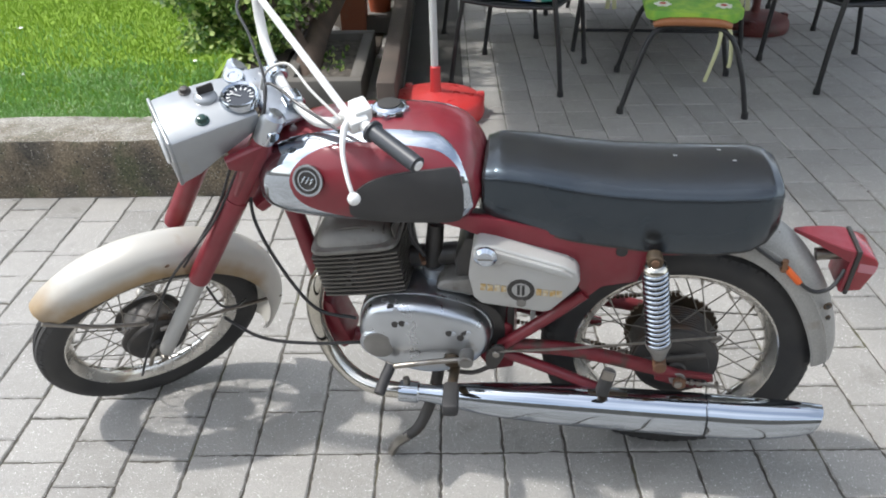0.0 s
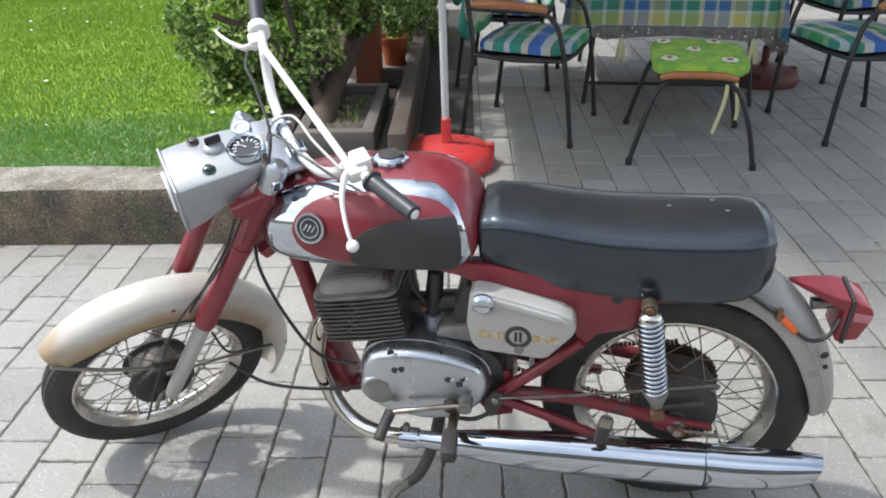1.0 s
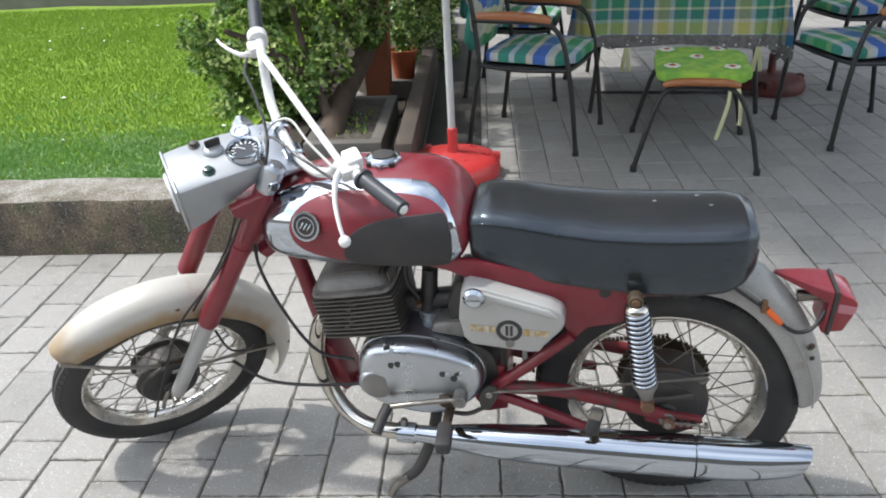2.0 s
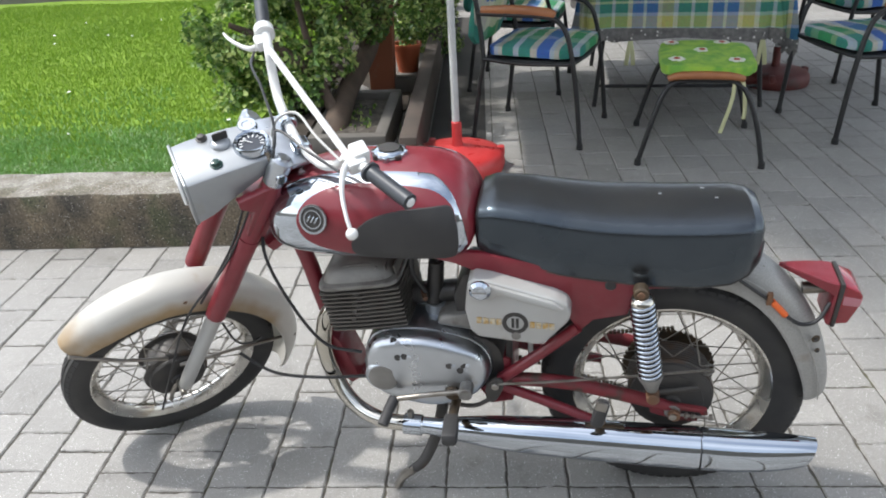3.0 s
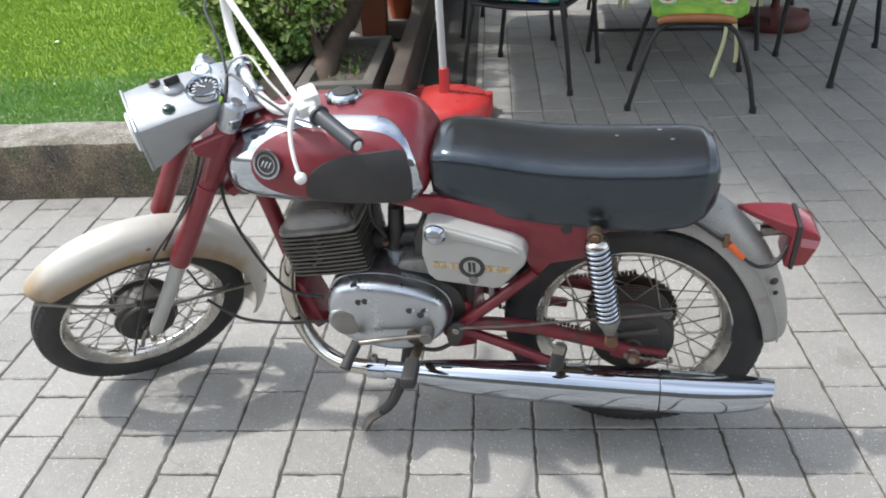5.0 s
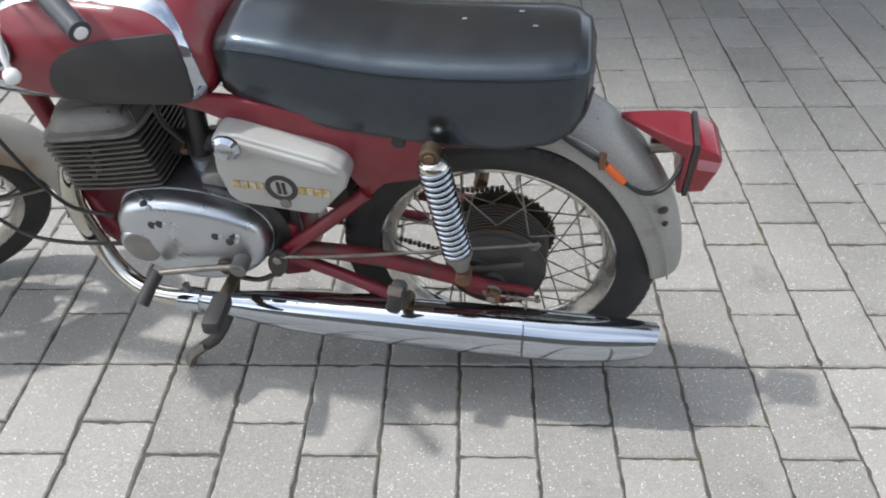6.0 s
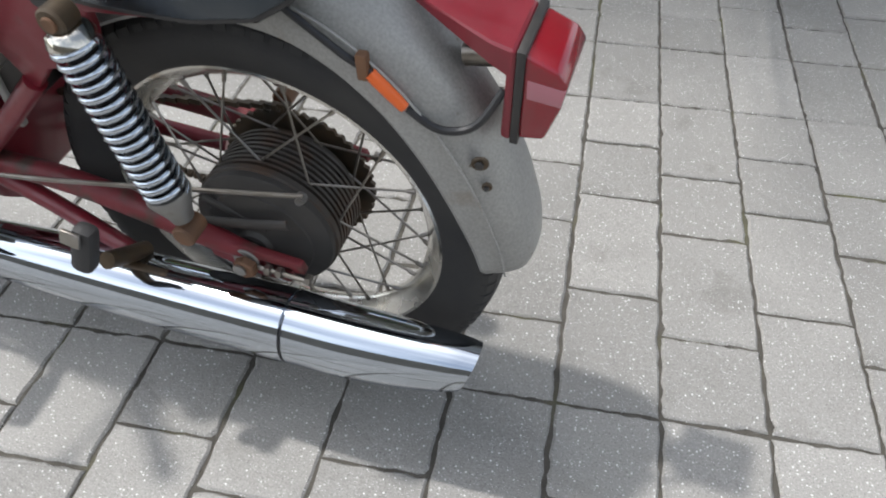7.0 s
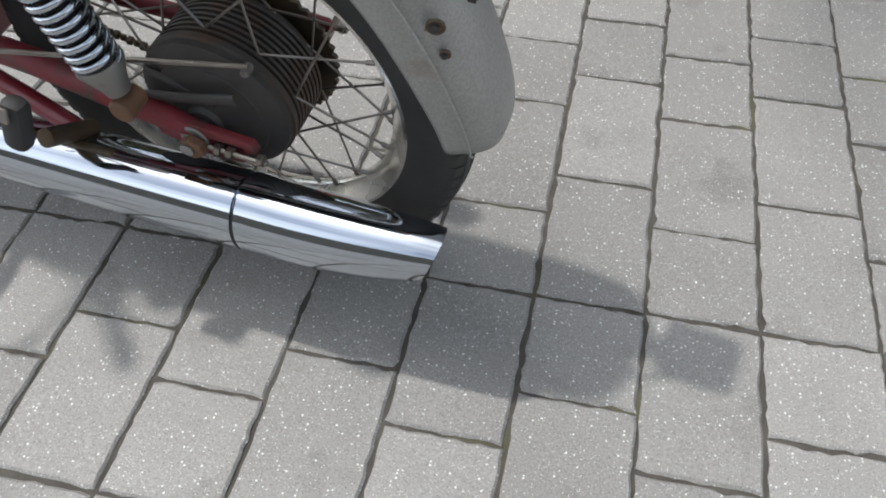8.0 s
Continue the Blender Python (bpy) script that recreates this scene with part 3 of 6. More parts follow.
cr.parent = ivy
tagged(cr, "small green and yellow ivy leaves")
dead = leaf_cloud(1500, [(c[0] + 0.02, c[1] + 0.1, c[2], c[3] * 0.9) for c in clumps if c[0] > -0.3 and c[3] > 0.06], 0.035, 12)
dead.materials.append(leaf_mat("dry_leaves", (0.05, 0.035, 0.025), (0.09, 0.065, 0.045), (0.12, 0.09, 0.06), 5.0))
dr = new("dry_foliage", dead)
dr.parent = ivy

# ---- parasol ----
RED_PLASTIC = mat("red_plastic", (0.47, 0.045, 0.045), 0.26, color2=(0.46, 0.03, 0.03), scale=6, rough2=0.5, dirt=(0.40, 0.08, 0.07), dirt_scale=10, dirt_edge=0.62)
POLE = mat("white_pole", (0.50, 0.50, 0.49), 0.35, color2=(0.42, 0.42, 0.41), scale=12)


def parasol_foot(t, r=0.222, h=0.115, plastic=None):
    plastic = plastic or RED_PLASTIC
    prof = [(0, h), (0.045, h), (0.06, h - 0.004), (r * 0.72, h - 0.018), (r * 0.90, h - 0.030), (r * 0.97, h - 0.05), (r, h - 0.075), (r, 0.02), (r * 0.97, 0.0), (0, 0)]
    part("foot", lathe(prof, 56, None, pose(0, 0, 0, 90)), plastic, t, "round red water-filled parasol foot")
    for a in (8, 128, 248):
        x, y = r * 0.93 * math.cos(radians(a)), r * 0.93 * math.sin(radians(a))
        part("lug", box((0.04, 0.055, 0.05), (x, y, h - 0.045), 0.010, None), plastic, t)
    part("collar", lathe([(0, h + 0.13), (0.021, h + 0.13), (0.026, h + 0.125), (0.026, h + 0.03), (0.033, h - 0.005), (0, h - 0.01)], 28, None, pose(0, 0, 0, 90)), plastic, t)


parasol = thing("parasol", pose(0.13, 2.47, 0), "garden parasol with a white pole in a round red foot", "parasol")
parasol_foot(parasol, 0.25, 0.125)
part("pole", tube([(0, 0, 0.05), (-0.030, 0.02, 2.24)], 0.019, 18), POLE, parasol)
CLOTH = mat("parasol_cloth", (0.34, 0.33, 0.30), 0.9, color2=(0.29, 0.28, 0.26), scale=5)


def parasol_top(t, apex, mid, hw, hd, zc, drop=0.95):
    """A rectangular cloth canopy with a valance and ribs."""
    canopy = bmesh.new()
    ring = [V(mid.x + hw * a, mid.y + hd * b, zc + (0.03 if a * b == 0 else 0)) for a, b in ((-1, -1), (0, -1), (1, -1), (1, 0), (1, 1), (0, 1), (-1, 1), (-1, 0))]
    for k in range(2):
        o = V(0, 0, -0.004 * k)
        a = canopy.verts.new(apex + o)
        r = [canopy.verts.new(q + o) for q in ring]
        low = [canopy.verts.new(q + o + V(0, 0, -0.05)) for q in ring]
        for i in range(8):
            canopy.faces.new((a, r[i], r[(i + 1) % 8]))
            canopy.faces.new((r[i], low[i], low[(i + 1) % 8], r[(i + 1) % 8]))
    part("canopy", canopy, CLOTH, t, "square grey cloth canopy", 0)
    fringe = bmesh.new()  # long pointed teeth along the front edge, added unseen to fade the shade
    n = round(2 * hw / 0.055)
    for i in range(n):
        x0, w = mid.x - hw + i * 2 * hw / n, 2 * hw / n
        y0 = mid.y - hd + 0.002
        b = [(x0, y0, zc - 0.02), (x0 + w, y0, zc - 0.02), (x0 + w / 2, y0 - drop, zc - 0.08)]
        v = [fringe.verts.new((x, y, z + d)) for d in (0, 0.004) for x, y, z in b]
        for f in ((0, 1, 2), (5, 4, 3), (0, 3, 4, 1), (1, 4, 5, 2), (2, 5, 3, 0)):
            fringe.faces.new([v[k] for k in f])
    tagged(part("fringe", fringe, CLOTH, t, "added unseen pointed teeth that soften the shade edge", 0), kind="stuff")
    for q in ring:
        part("rib", tube([apex + V(0, 0, -0.02), q + V(0, 0, -0.015)], 0.006, 6), POLE, t)


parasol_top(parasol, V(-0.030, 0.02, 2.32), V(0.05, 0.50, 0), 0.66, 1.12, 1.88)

second = thing("parasol", pose(2.28, 4.05, 0), "larger parasol in a red foot under the table", "parasol")
# the deep shade under the table is put into this foot's darker red
parasol_foot(second, 0.23, 0.12, mat("shaded_red_plastic", (0.12, 0.022, 0.018), 0.6, color2=(0.075, 0.016, 0.013), scale=9, dirt=(0.07, 0.03, 0.025), dirt_scale=12, dirt_edge=0.55))
part("pole", tube([(0, 0, 0.05), (0, 0, 3.42)], 0.019, 18), POLE, second)
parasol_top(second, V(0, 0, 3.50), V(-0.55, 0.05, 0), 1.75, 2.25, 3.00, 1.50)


# ---- out of view: two added walls that shape light and reflections, and a hedge ----
PLASTER = mat("added_wall_plaster", (0.20, 0.185, 0.16), 0.9, color2=(0.15, 0.14, 0.12), scale=2, bump=0.3, bscale=80)
tagged(part("wall_north", box((12.0, 0.3, 2.4), (5.9, 8.6, 1.2)), PLASTER), "plain unseen wall added behind the terrace", "wall", kind="structure")
tagged(part("wall_south", box((22.0, 0.3, 3.0), (0.0, -7.5, 1.5)), PLASTER), "plain unseen wall added across the yard", "wall", kind="structure")
hedge = thing("hedge", pose(-5.4, 9.6, 0), "tall dark green garden hedge behind the lawn", "hedge")
part("hedge_core", box((10.4, 0.9, 2.9), (0, 0, 1.45), 0.1), mat("hedge_shade", (0.02, 0.035, 0.012), 0.95, scale=3, bump=1.0, bscale=12), hedge)
hl = leaf_cloud(9000, [(-5.2 + 0.35 * i, 0.0, 0.4 + 0.62 * k, 0.62) for i in range(31) for k in range(5)], 0.13, 31)
hl.materials.append(leaf_mat("hedge_leaves", (0.03, 0.06, 0.015), (0.05, 0.09, 0.02), (0.09, 0.13, 0.03), 2.0))
hob = new("foliage", hl)
hob.parent = hedge


# ---- terrace furniture ----
def cloth(name, stripes, check, scale, axis=1, rate=None, shift=10.3, amount=0.25):
    """Woven plaid: broad stripes in two directions."""
    m = bpy.data.materials.new(name)
    m.use_nodes = True
    nt = m.node_tree
    n, link = nt.nodes, nt.links.new
    b = n["Principled BSDF"]
    b.inputs["Roughness"].default_value = 0.85
    tc = n.new("ShaderNodeTexCoord")
    sep = n.new("ShaderNodeSeparateXYZ")
    link(tc.outputs["Object"], sep.inputs[0])

    def band(axis, cols, s, shift):
        ad = n.new("ShaderNodeMath")
        ad.operation = "MULTIPLY_ADD"
        ad.inputs[1].default_value, ad.inputs[2].default_value = s, shift
        link(sep.outputs[axis], ad.inputs[0])
        fr = n.new("ShaderNodeMath")
        fr.operation = "FRACT"
        link(ad.outputs[0], fr.inputs[0])
        r = n.new("ShaderNodeValToRGB")
        r.color_ramp.interpolation = "CONSTANT"
        for i, (p, c) in enumerate(cols):
            e = r.color_ramp.elements[i] if i < 2 else r.color_ramp.elements.new(p)
            e.position = p
            e.color = (*c, 1)
        link(fr.outputs[0], r.inputs[0])
        return r.outputs[0]

    a = band(0, stripes, scale, 10.1)
    c = band(axis, check, rate or scale * 0.8, shift)
    x = n.new("ShaderNodeMix")
    x.data_type = "RGBA"
    x.inputs[0].default_value = amount
    link(a, x.inputs[6])
    link(c, x.inputs[7])
    noi = n.new("ShaderNodeTexNoise")
    noi.inputs["Scale"].default_value = 60
    link(tc.outputs["Object"], noi.inputs["Vector"])
    x2 = n.new("ShaderNodeMix")
    x2.data_type, x2.blend_type = "RGBA", "MULTIPLY"
    x2.inputs[0].default_value = 0.35
    link(x.outputs[2], x2.inputs[6])
    link(noi.outputs["Color"], x2.inputs[7])
    link(x2.outputs[2], b.inputs["Base Color"])
    bp_ = n.new("ShaderNodeBump")
    bp_.inputs["Strength"].default_value = 0.4
    bp_.inputs["Distance"].default_value = 0.004
    link(noi.outputs["Fac"], bp_.inputs["Height"])
    link(bp_.outputs[0], b.inputs["Normal"])
    return m


GREEN, BLUE, CREAM, PALE = (0.035, 0.27, 0.10), (0.045, 0.13, 0.42), (0.62, 0.58, 0.38), (0.50, 0.56, 0.54)
PLAID = cloth("plaid_cushion", [(0.0, GREEN), (0.20, CREAM), (0.32, BLUE), (0.54, PALE), (0.62, CREAM), (0.70, GREEN), (0.90, PALE)], [(0.0, PALE), (0.18, GREEN), (0.5, CREAM), (0.62, BLUE)], 3.4)
TABLECLOTH = cloth("plaid_tablecloth", [(0.0, GREEN), (0.16, PALE), (0.20, GREEN), (0.36, CREAM), (0.42, BLUE), (0.56, PALE), (0.60, BLUE), (0.74, CREAM), (0.80, (0.40, 0.40, 0.12)), (0.94, PALE)],
                   [(0.0, (0.55, 0.50, 0.16)), (0.26, PALE), (0.34, (0.05, 0.16, 0.22)), (0.56, CREAM), (0.62, (0.05, 0.20, 0.16)), (0.92, PALE)], 2.3, 2, 4.4, 7.85, 0.5)
LIME = mat("lime_cloth", (0.29, 0.47, 0.055), 0.85, color2=(0.14, 0.33, 0.045), scale=16, amount=0.75, bump=0.4, bscale=260)
TUBE = mat("dark_tube", (0.018, 0.018, 0.019), 0.42, 0.3, color2=(0.03, 0.03, 0.03), scale=20)
WOOD = mat("arm_wood", (0.34, 0.13, 0.045), 0.45, color2=(0.26, 0.095, 0.035), scale=16, coat=0.2)
FOOT = mat("plastic_foot", (0.012, 0.012, 0.012), 0.6)


def cushion(size, at, puff, m=None, tilt=None):
    """A stuffed flat cushion with a soft uneven outline."""
    bm = bmesh.new()
    sx, sy, sz = size
    rings = []
    for lv, k in ((-1, 0.90), (-0.75, 0.985), (0, 1.0), (0.75, 0.985), (1, 0.90)):
        ring = []
        for i in range(40):
            a = 2 * math.pi * i / 40
            c, s = math.cos(a), math.sin(a)
            k2 = k * (1 + 0.035 * noise.noise(V(c * 2.2 + at[0] * 7, s * 2.2, 3)) + 0.012 * math.sin(a * 13))
            ring.append(V(0.5 * sx * k2 * math.copysign(abs(c) ** 0.42, c), 0.5 * sy * k2 * math.copysign(abs(s) ** 0.42, s), 0.5 * sz * lv + 0.012 * noise.noise(V(c * 1.7, s * 1.7, 8 + at[2]))))
        rings.append(ring)
    loop = [[bm.verts.new(q) for q in r] for r in rings]
    skin(bm, loop, False)
    for r, d in ((loop[0], -1), (loop[-1], 1)):
        prev = r
        for f, p in ((0.7, 0.55), (0.4, 0.9), (0.12, 1.0)):
            nxt = [bm.verts.new(V(v.co.x * f / 0.9 * 0.9, v.co.y * f, 0.5 * sz * d + d * puff * p + 0.014 * noise.noise(v.co * 14 * f))) for v in r]
            for i in range(40):
                bm.faces.new((prev[i], prev[(i + 1) % 40], nxt[(i + 1) % 40], nxt[i]))
            prev = nxt
        bm.faces.new(prev)
    bmesh.ops.transform(bm, matrix=Matrix.Translation(at) @ (m or Matrix()), verts=bm.verts)
    return bm


def armchair(m, label):
    """A tubular garden armchair that faces +x, seat 0.42 m high, with plaid cushions."""
    ch = thing("garden_chair", m, label, "chair", "chairs round the table")
    for s in (-1, 1):
        y = s * 0.265
        part("side_frame", tube([(0.30, y, 0.02), (0.272, y, 0.30), (0.235, y, 0.52), (0.19, y, 0.615), (0.10, y, 0.65), (-0.18, y, 0.655), (-0.235, y, 0.66)], 0.0125, 12, None, 5), TUBE, ch)
        part("back_post", tube([(-0.27, y * 0.98, 0.02), (-0.235, y * 0.96, 0.30), (-0.215, y * 0.94, 0.44), (-0.25, y * 0.92, 0.70), (-0.315, y * 0.90, 1.0)], 0.0125, 12, None, 5), TUBE, ch)
        part("seat_rail", tube([(-0.215, y * 0.95, 0.43), (0.0, y * 0.96, 0.415), (0.25, y * 0.97, 0.425)], 0.011, 10, None, 4), TUBE, ch)
        part("armrest", tube([(-0.215, y, 0.672), (-0.05, y, 0.678), (0.12, y, 0.668), (0.16, y, 0.655)], [0.021, 0.025, 0.024, 0.017], 14, None, 4, True, 0.6), WOOD, ch, "brown wooden armrest")
        for x in (0.30, -0.27):
            part("rubber_foot", tube([(x, y, 0.0), (x, y, 0.028)], [0.017, 0.0155], 12), FOOT, ch)
    part("cross_bar", tube([(0.25, -0.258, 0.425), (0.262, 0, 0.42), (0.25, 0.258, 0.425)], 0.011, 10, None, 4), TUBE, ch)
    part("cross_bar", tube([(-0.315, -0.24, 1.0), (-0.325, 0, 1.01), (-0.315, 0.24, 1.0)], 0.0125, 10, None, 4), TUBE, ch)
    part("seat_mesh", box((0.46, 0.50, 0.012), (0.02, 0, 0.425), 0.004), TUBE, ch)
    part("seat_cushion", cushion((0.50, 0.50, 0.055), (0.03, 0, 0.466), 0.020), PLAID, ch, "plaid green and blue seat cushion")
    part("back_cushion", cushion((0.60, 0.48, 0.04), (-0.245, 0, 0.77), 0.012, pose(0, 0, 0, 0, -79, 0)), PLAID, ch, "plaid green and blue back cushion")
    return ch


BIG = Matrix.Diagonal((1.10, 1.20, 1.10, 1))
armchair(pose(0.60, 3.13, 0, 0, 0, -20) @ BIG, "dark tubular garden chair with plaid cushions and wooden arms")
armchair(pose(0.53, 4.27, 0, 0, 0, -12) @ BIG, "dark tubular garden chair with plaid cushions beside the table")
armchair(pose(2.46, 3.07, 0, 0, 0, 189) @ BIG, "dark tubular garden chair turned towards the table")
armchair(pose(2.95, 4.35, 0, 0, 0, 188) @ BIG, "dark tubular garden chair with a plaid cushion across the table")

# stool with a flowered cushion
stool = thing("garden_stool", pose(1.434, 2.745, 0, 0, 0, -9.2) @ Matrix.Diagonal((1.08, 1.30, 1.08, 1)), "low garden stool with a lime green flowered cushion", "stool")
for s in (-1, 1):
    y = s * 0.27
    part("leg_frame", tube([(-0.285, y, 0.015), (-0.235, y * 0.98, 0.20), (-0.185, y * 0.92, 0.345), (-0.125, y * 0.86, 0.398), (0, y * 0.85, 0.405), (0.125, y * 0.86, 0.398), (0.19, y * 0.92, 0.345), (0.245, y * 0.98, 0.20), (0.285, y, 0.015)],
                         0.0125, 12, None, 5), TUBE, stool)
    part("end_bar", tube([(-0.17, y * 0.90, 0.415), (-0.10, y * 0.93, 0.432), (0.10, y * 0.93, 0.432), (0.17, y * 0.90, 0.415)], [0.014, 0.02, 0.02, 0.014], 14, None, 4, True, 0.8), WOOD, stool, "orange brown wooden end bar")
    for x in (-0.285, 0.285):
        part("rubber_foot", tube([(x, y, 0.0), (x, y, 0.03)], [0.017, 0.0155], 12), FOOT, stool)
part("seat_mesh", box((0.36, 0.46, 0.012), (0, 0, 0.412), 0.004), TUBE, stool)
cus = part("cushion", cushion((0.44, 0.50, 0.055), (0.015, -0.005, 0.448), 0.008), LIME, stool, "lime green cushion with white and red flowers")
PETALW, CENTRE = mat("printed_white", (0.72, 0.74, 0.62), 0.8), mat("printed_red", (0.45, 0.05, 0.02), 0.8)
for x, y in ((0.0, 0.02), (-0.13, -0.15), (0.14, -0.16), (0.11, 0.17), (-0.14, 0.16)):
    for i in range(6):
        a = 2 * math.pi * i / 6 + x * 9
        part("printed_petal", disc((x + 0.026 * math.cos(a), y + 0.026 * math.sin(a), 0.4795), (0, 0, 1), 0.014, 0.006, 10), PETALW, cus)
    part("printed_centre", disc((x, y, 0.480), (0, 0, 1), 0.016, 0.0075, 12), CENTRE, cus)
RIBBON = mat("ribbon", (0.50, 0.50, 0.28), 0.7)
for pts in ([(0.13, -0.235, 0.43), (0.125, -0.25, 0.33), (0.10, -0.252, 0.22), (0.085, -0.25, 0.16)], [(0.155, -0.235, 0.43), (0.175, -0.25, 0.36), (0.185, -0.25, 0.27), (0.182, -0.25, 0.23)]):
    part("tie_ribbon", tube(pts, 0.009, 8, None, 5, True, 0.2), RIBBON, stool, "pale green tie ribbon")

# table with a plaid cloth
TAB = pose(1.56, 4.10, 0, 0, 0, -6) @ Matrix.Diagonal((1.06, 1.06, 1.08, 1))
table = thing("garden_table", TAB, "garden table on dark tubular legs under a plaid cloth", "table")
part("tabletop", box((1.15, 1.30, 0.03), (0, 0, 0.70), 0.01), TUBE, table)
for x in (-0.45, 0.45):
    for y in (-0.52, 0.52):
        part("leg", tube([(x * 1.08, y * 1.06, 0.0), (x, y, 0.35), (x * 0.95, y * 0.95, 0.69)], 0.014, 12, None, 4), TUBE, table)
part("stretcher", tube([(-0.46, -0.53, 0.12), (0.46, -0.53, 0.12)], 0.010, 10), TUBE, table)
tc_ob = thing("tablecloth", TAB, "plaid blue and green tablecloth hanging in folds", "tablecloth")
bm = bmesh.new()
N = 160
rings = []
for lv in range(12):
    f = max(0.0, (lv - 2) / 9)
    ring = []
    for i in range(N):
        a = 2 * math.pi * i / N
        c, s = math.cos(a), math.sin(a)
        k = 0.16
        x, y = 0.60 * math.copysign(abs(c) ** k, c), 0.675 * math.copysign(abs(s) ** k, s)
        if lv < 2:
            g = 0.5 + 0.49 * lv
            ring.append(V(x * g, y * g, 0.722))
        else:
            wave = 0.030 * f * math.sin(a * 26 + 3.5 * math.sin(a * 5)) + 0.026 * f * math.sin(a * 9 + 1) + 0.03 * f * noise.noise(V(c * 5, s * 5, 2))
            corner = (abs(c) * abs(s) * 2) ** 6
            ring.append(V(x * (1 + wave + 0.03 * f), y * (1 + wave + 0.03 * f), 0.722 - 0.24 * f * (1 + 0.30 * corner)))
    rings.append([bm.verts.new(q) for q in ring])
skin(bm, rings, False)
bm.faces.new(rings[0])
part("cloth", bm, TABLECLOTH, tc_ob, "", 60)
HEM = mat("grey_lace", (0.10, 0.096, 0.093), 0.9, color2=(0.19, 0.182, 0.172), scale=40, amount=0.6, specks=[(42.0, 0.62, (0.62, 0.60, 0.55), 0.20)])
hem = bmesh.new()
hr = []
for f in (1.0, 1.22):
    ring = []
    for i in range(N):
        a = 2 * math.pi * i / N
        c, s = math.cos(a), math.sin(a)
        x, y = 0.60 * math.copysign(abs(c) ** 0.16, c), 0.675 * math.copysign(abs(s) ** 0.16, s)
        wave = 0.030 * math.sin(a * 26 + 3.5 * math.sin(a * 5)) + 0.026 * math.sin(a * 9 + 1) + 0.03 * noise.noise(V(c * 5, s * 5, 2))
        corner = (abs(c) * abs(s) * 2) ** 6
        ring.append(hem.verts.new((x * (1.03 + wave), y * (1.03 + wave), 0.722 - 0.24 * f * (1 + 0.30 * corner) - (0.030 * abs(math.sin(a * 22)) if f > 1.1 else 0))))
    hr.append(ring)
skin(hem, hr, False)
part("hem", hem, HEM, tc_ob, "grey lace hem", 60)
for x in (-0.30, 0.42):
    for dx in (-0.02, 0.02):
        part("tie", tube([(x, -0.72, 0.42), (x + dx * 0.6, -0.735, 0.36), (x + dx, -0.74, 0.29)], 0.012, 8, None, 4, True, 0.25), RIBBON, tc_ob, "cream tie with tassels")


# ---- the motorcycle: x to its tail, y to its right side, z up from the rear axle ----
AXLE = 0.316
BIKE = Matrix.Translation((0.720, 0.031, 0.308)) @ pose(0, 0, 0, 6.9, 0, -7.5) @ Matrix.Translation((0, 0, -AXLE))
LIFT = V(0, 0, AXLE)
bike = thing("motorcycle", BIKE, "old red and chrome motorcycle leaning on its side stand", "motorcycle")


def bp(name, bm, material, parent=None, label="", smooth=40):
    return part(name, bm, material, parent or bike, label, smooth, LIFT)


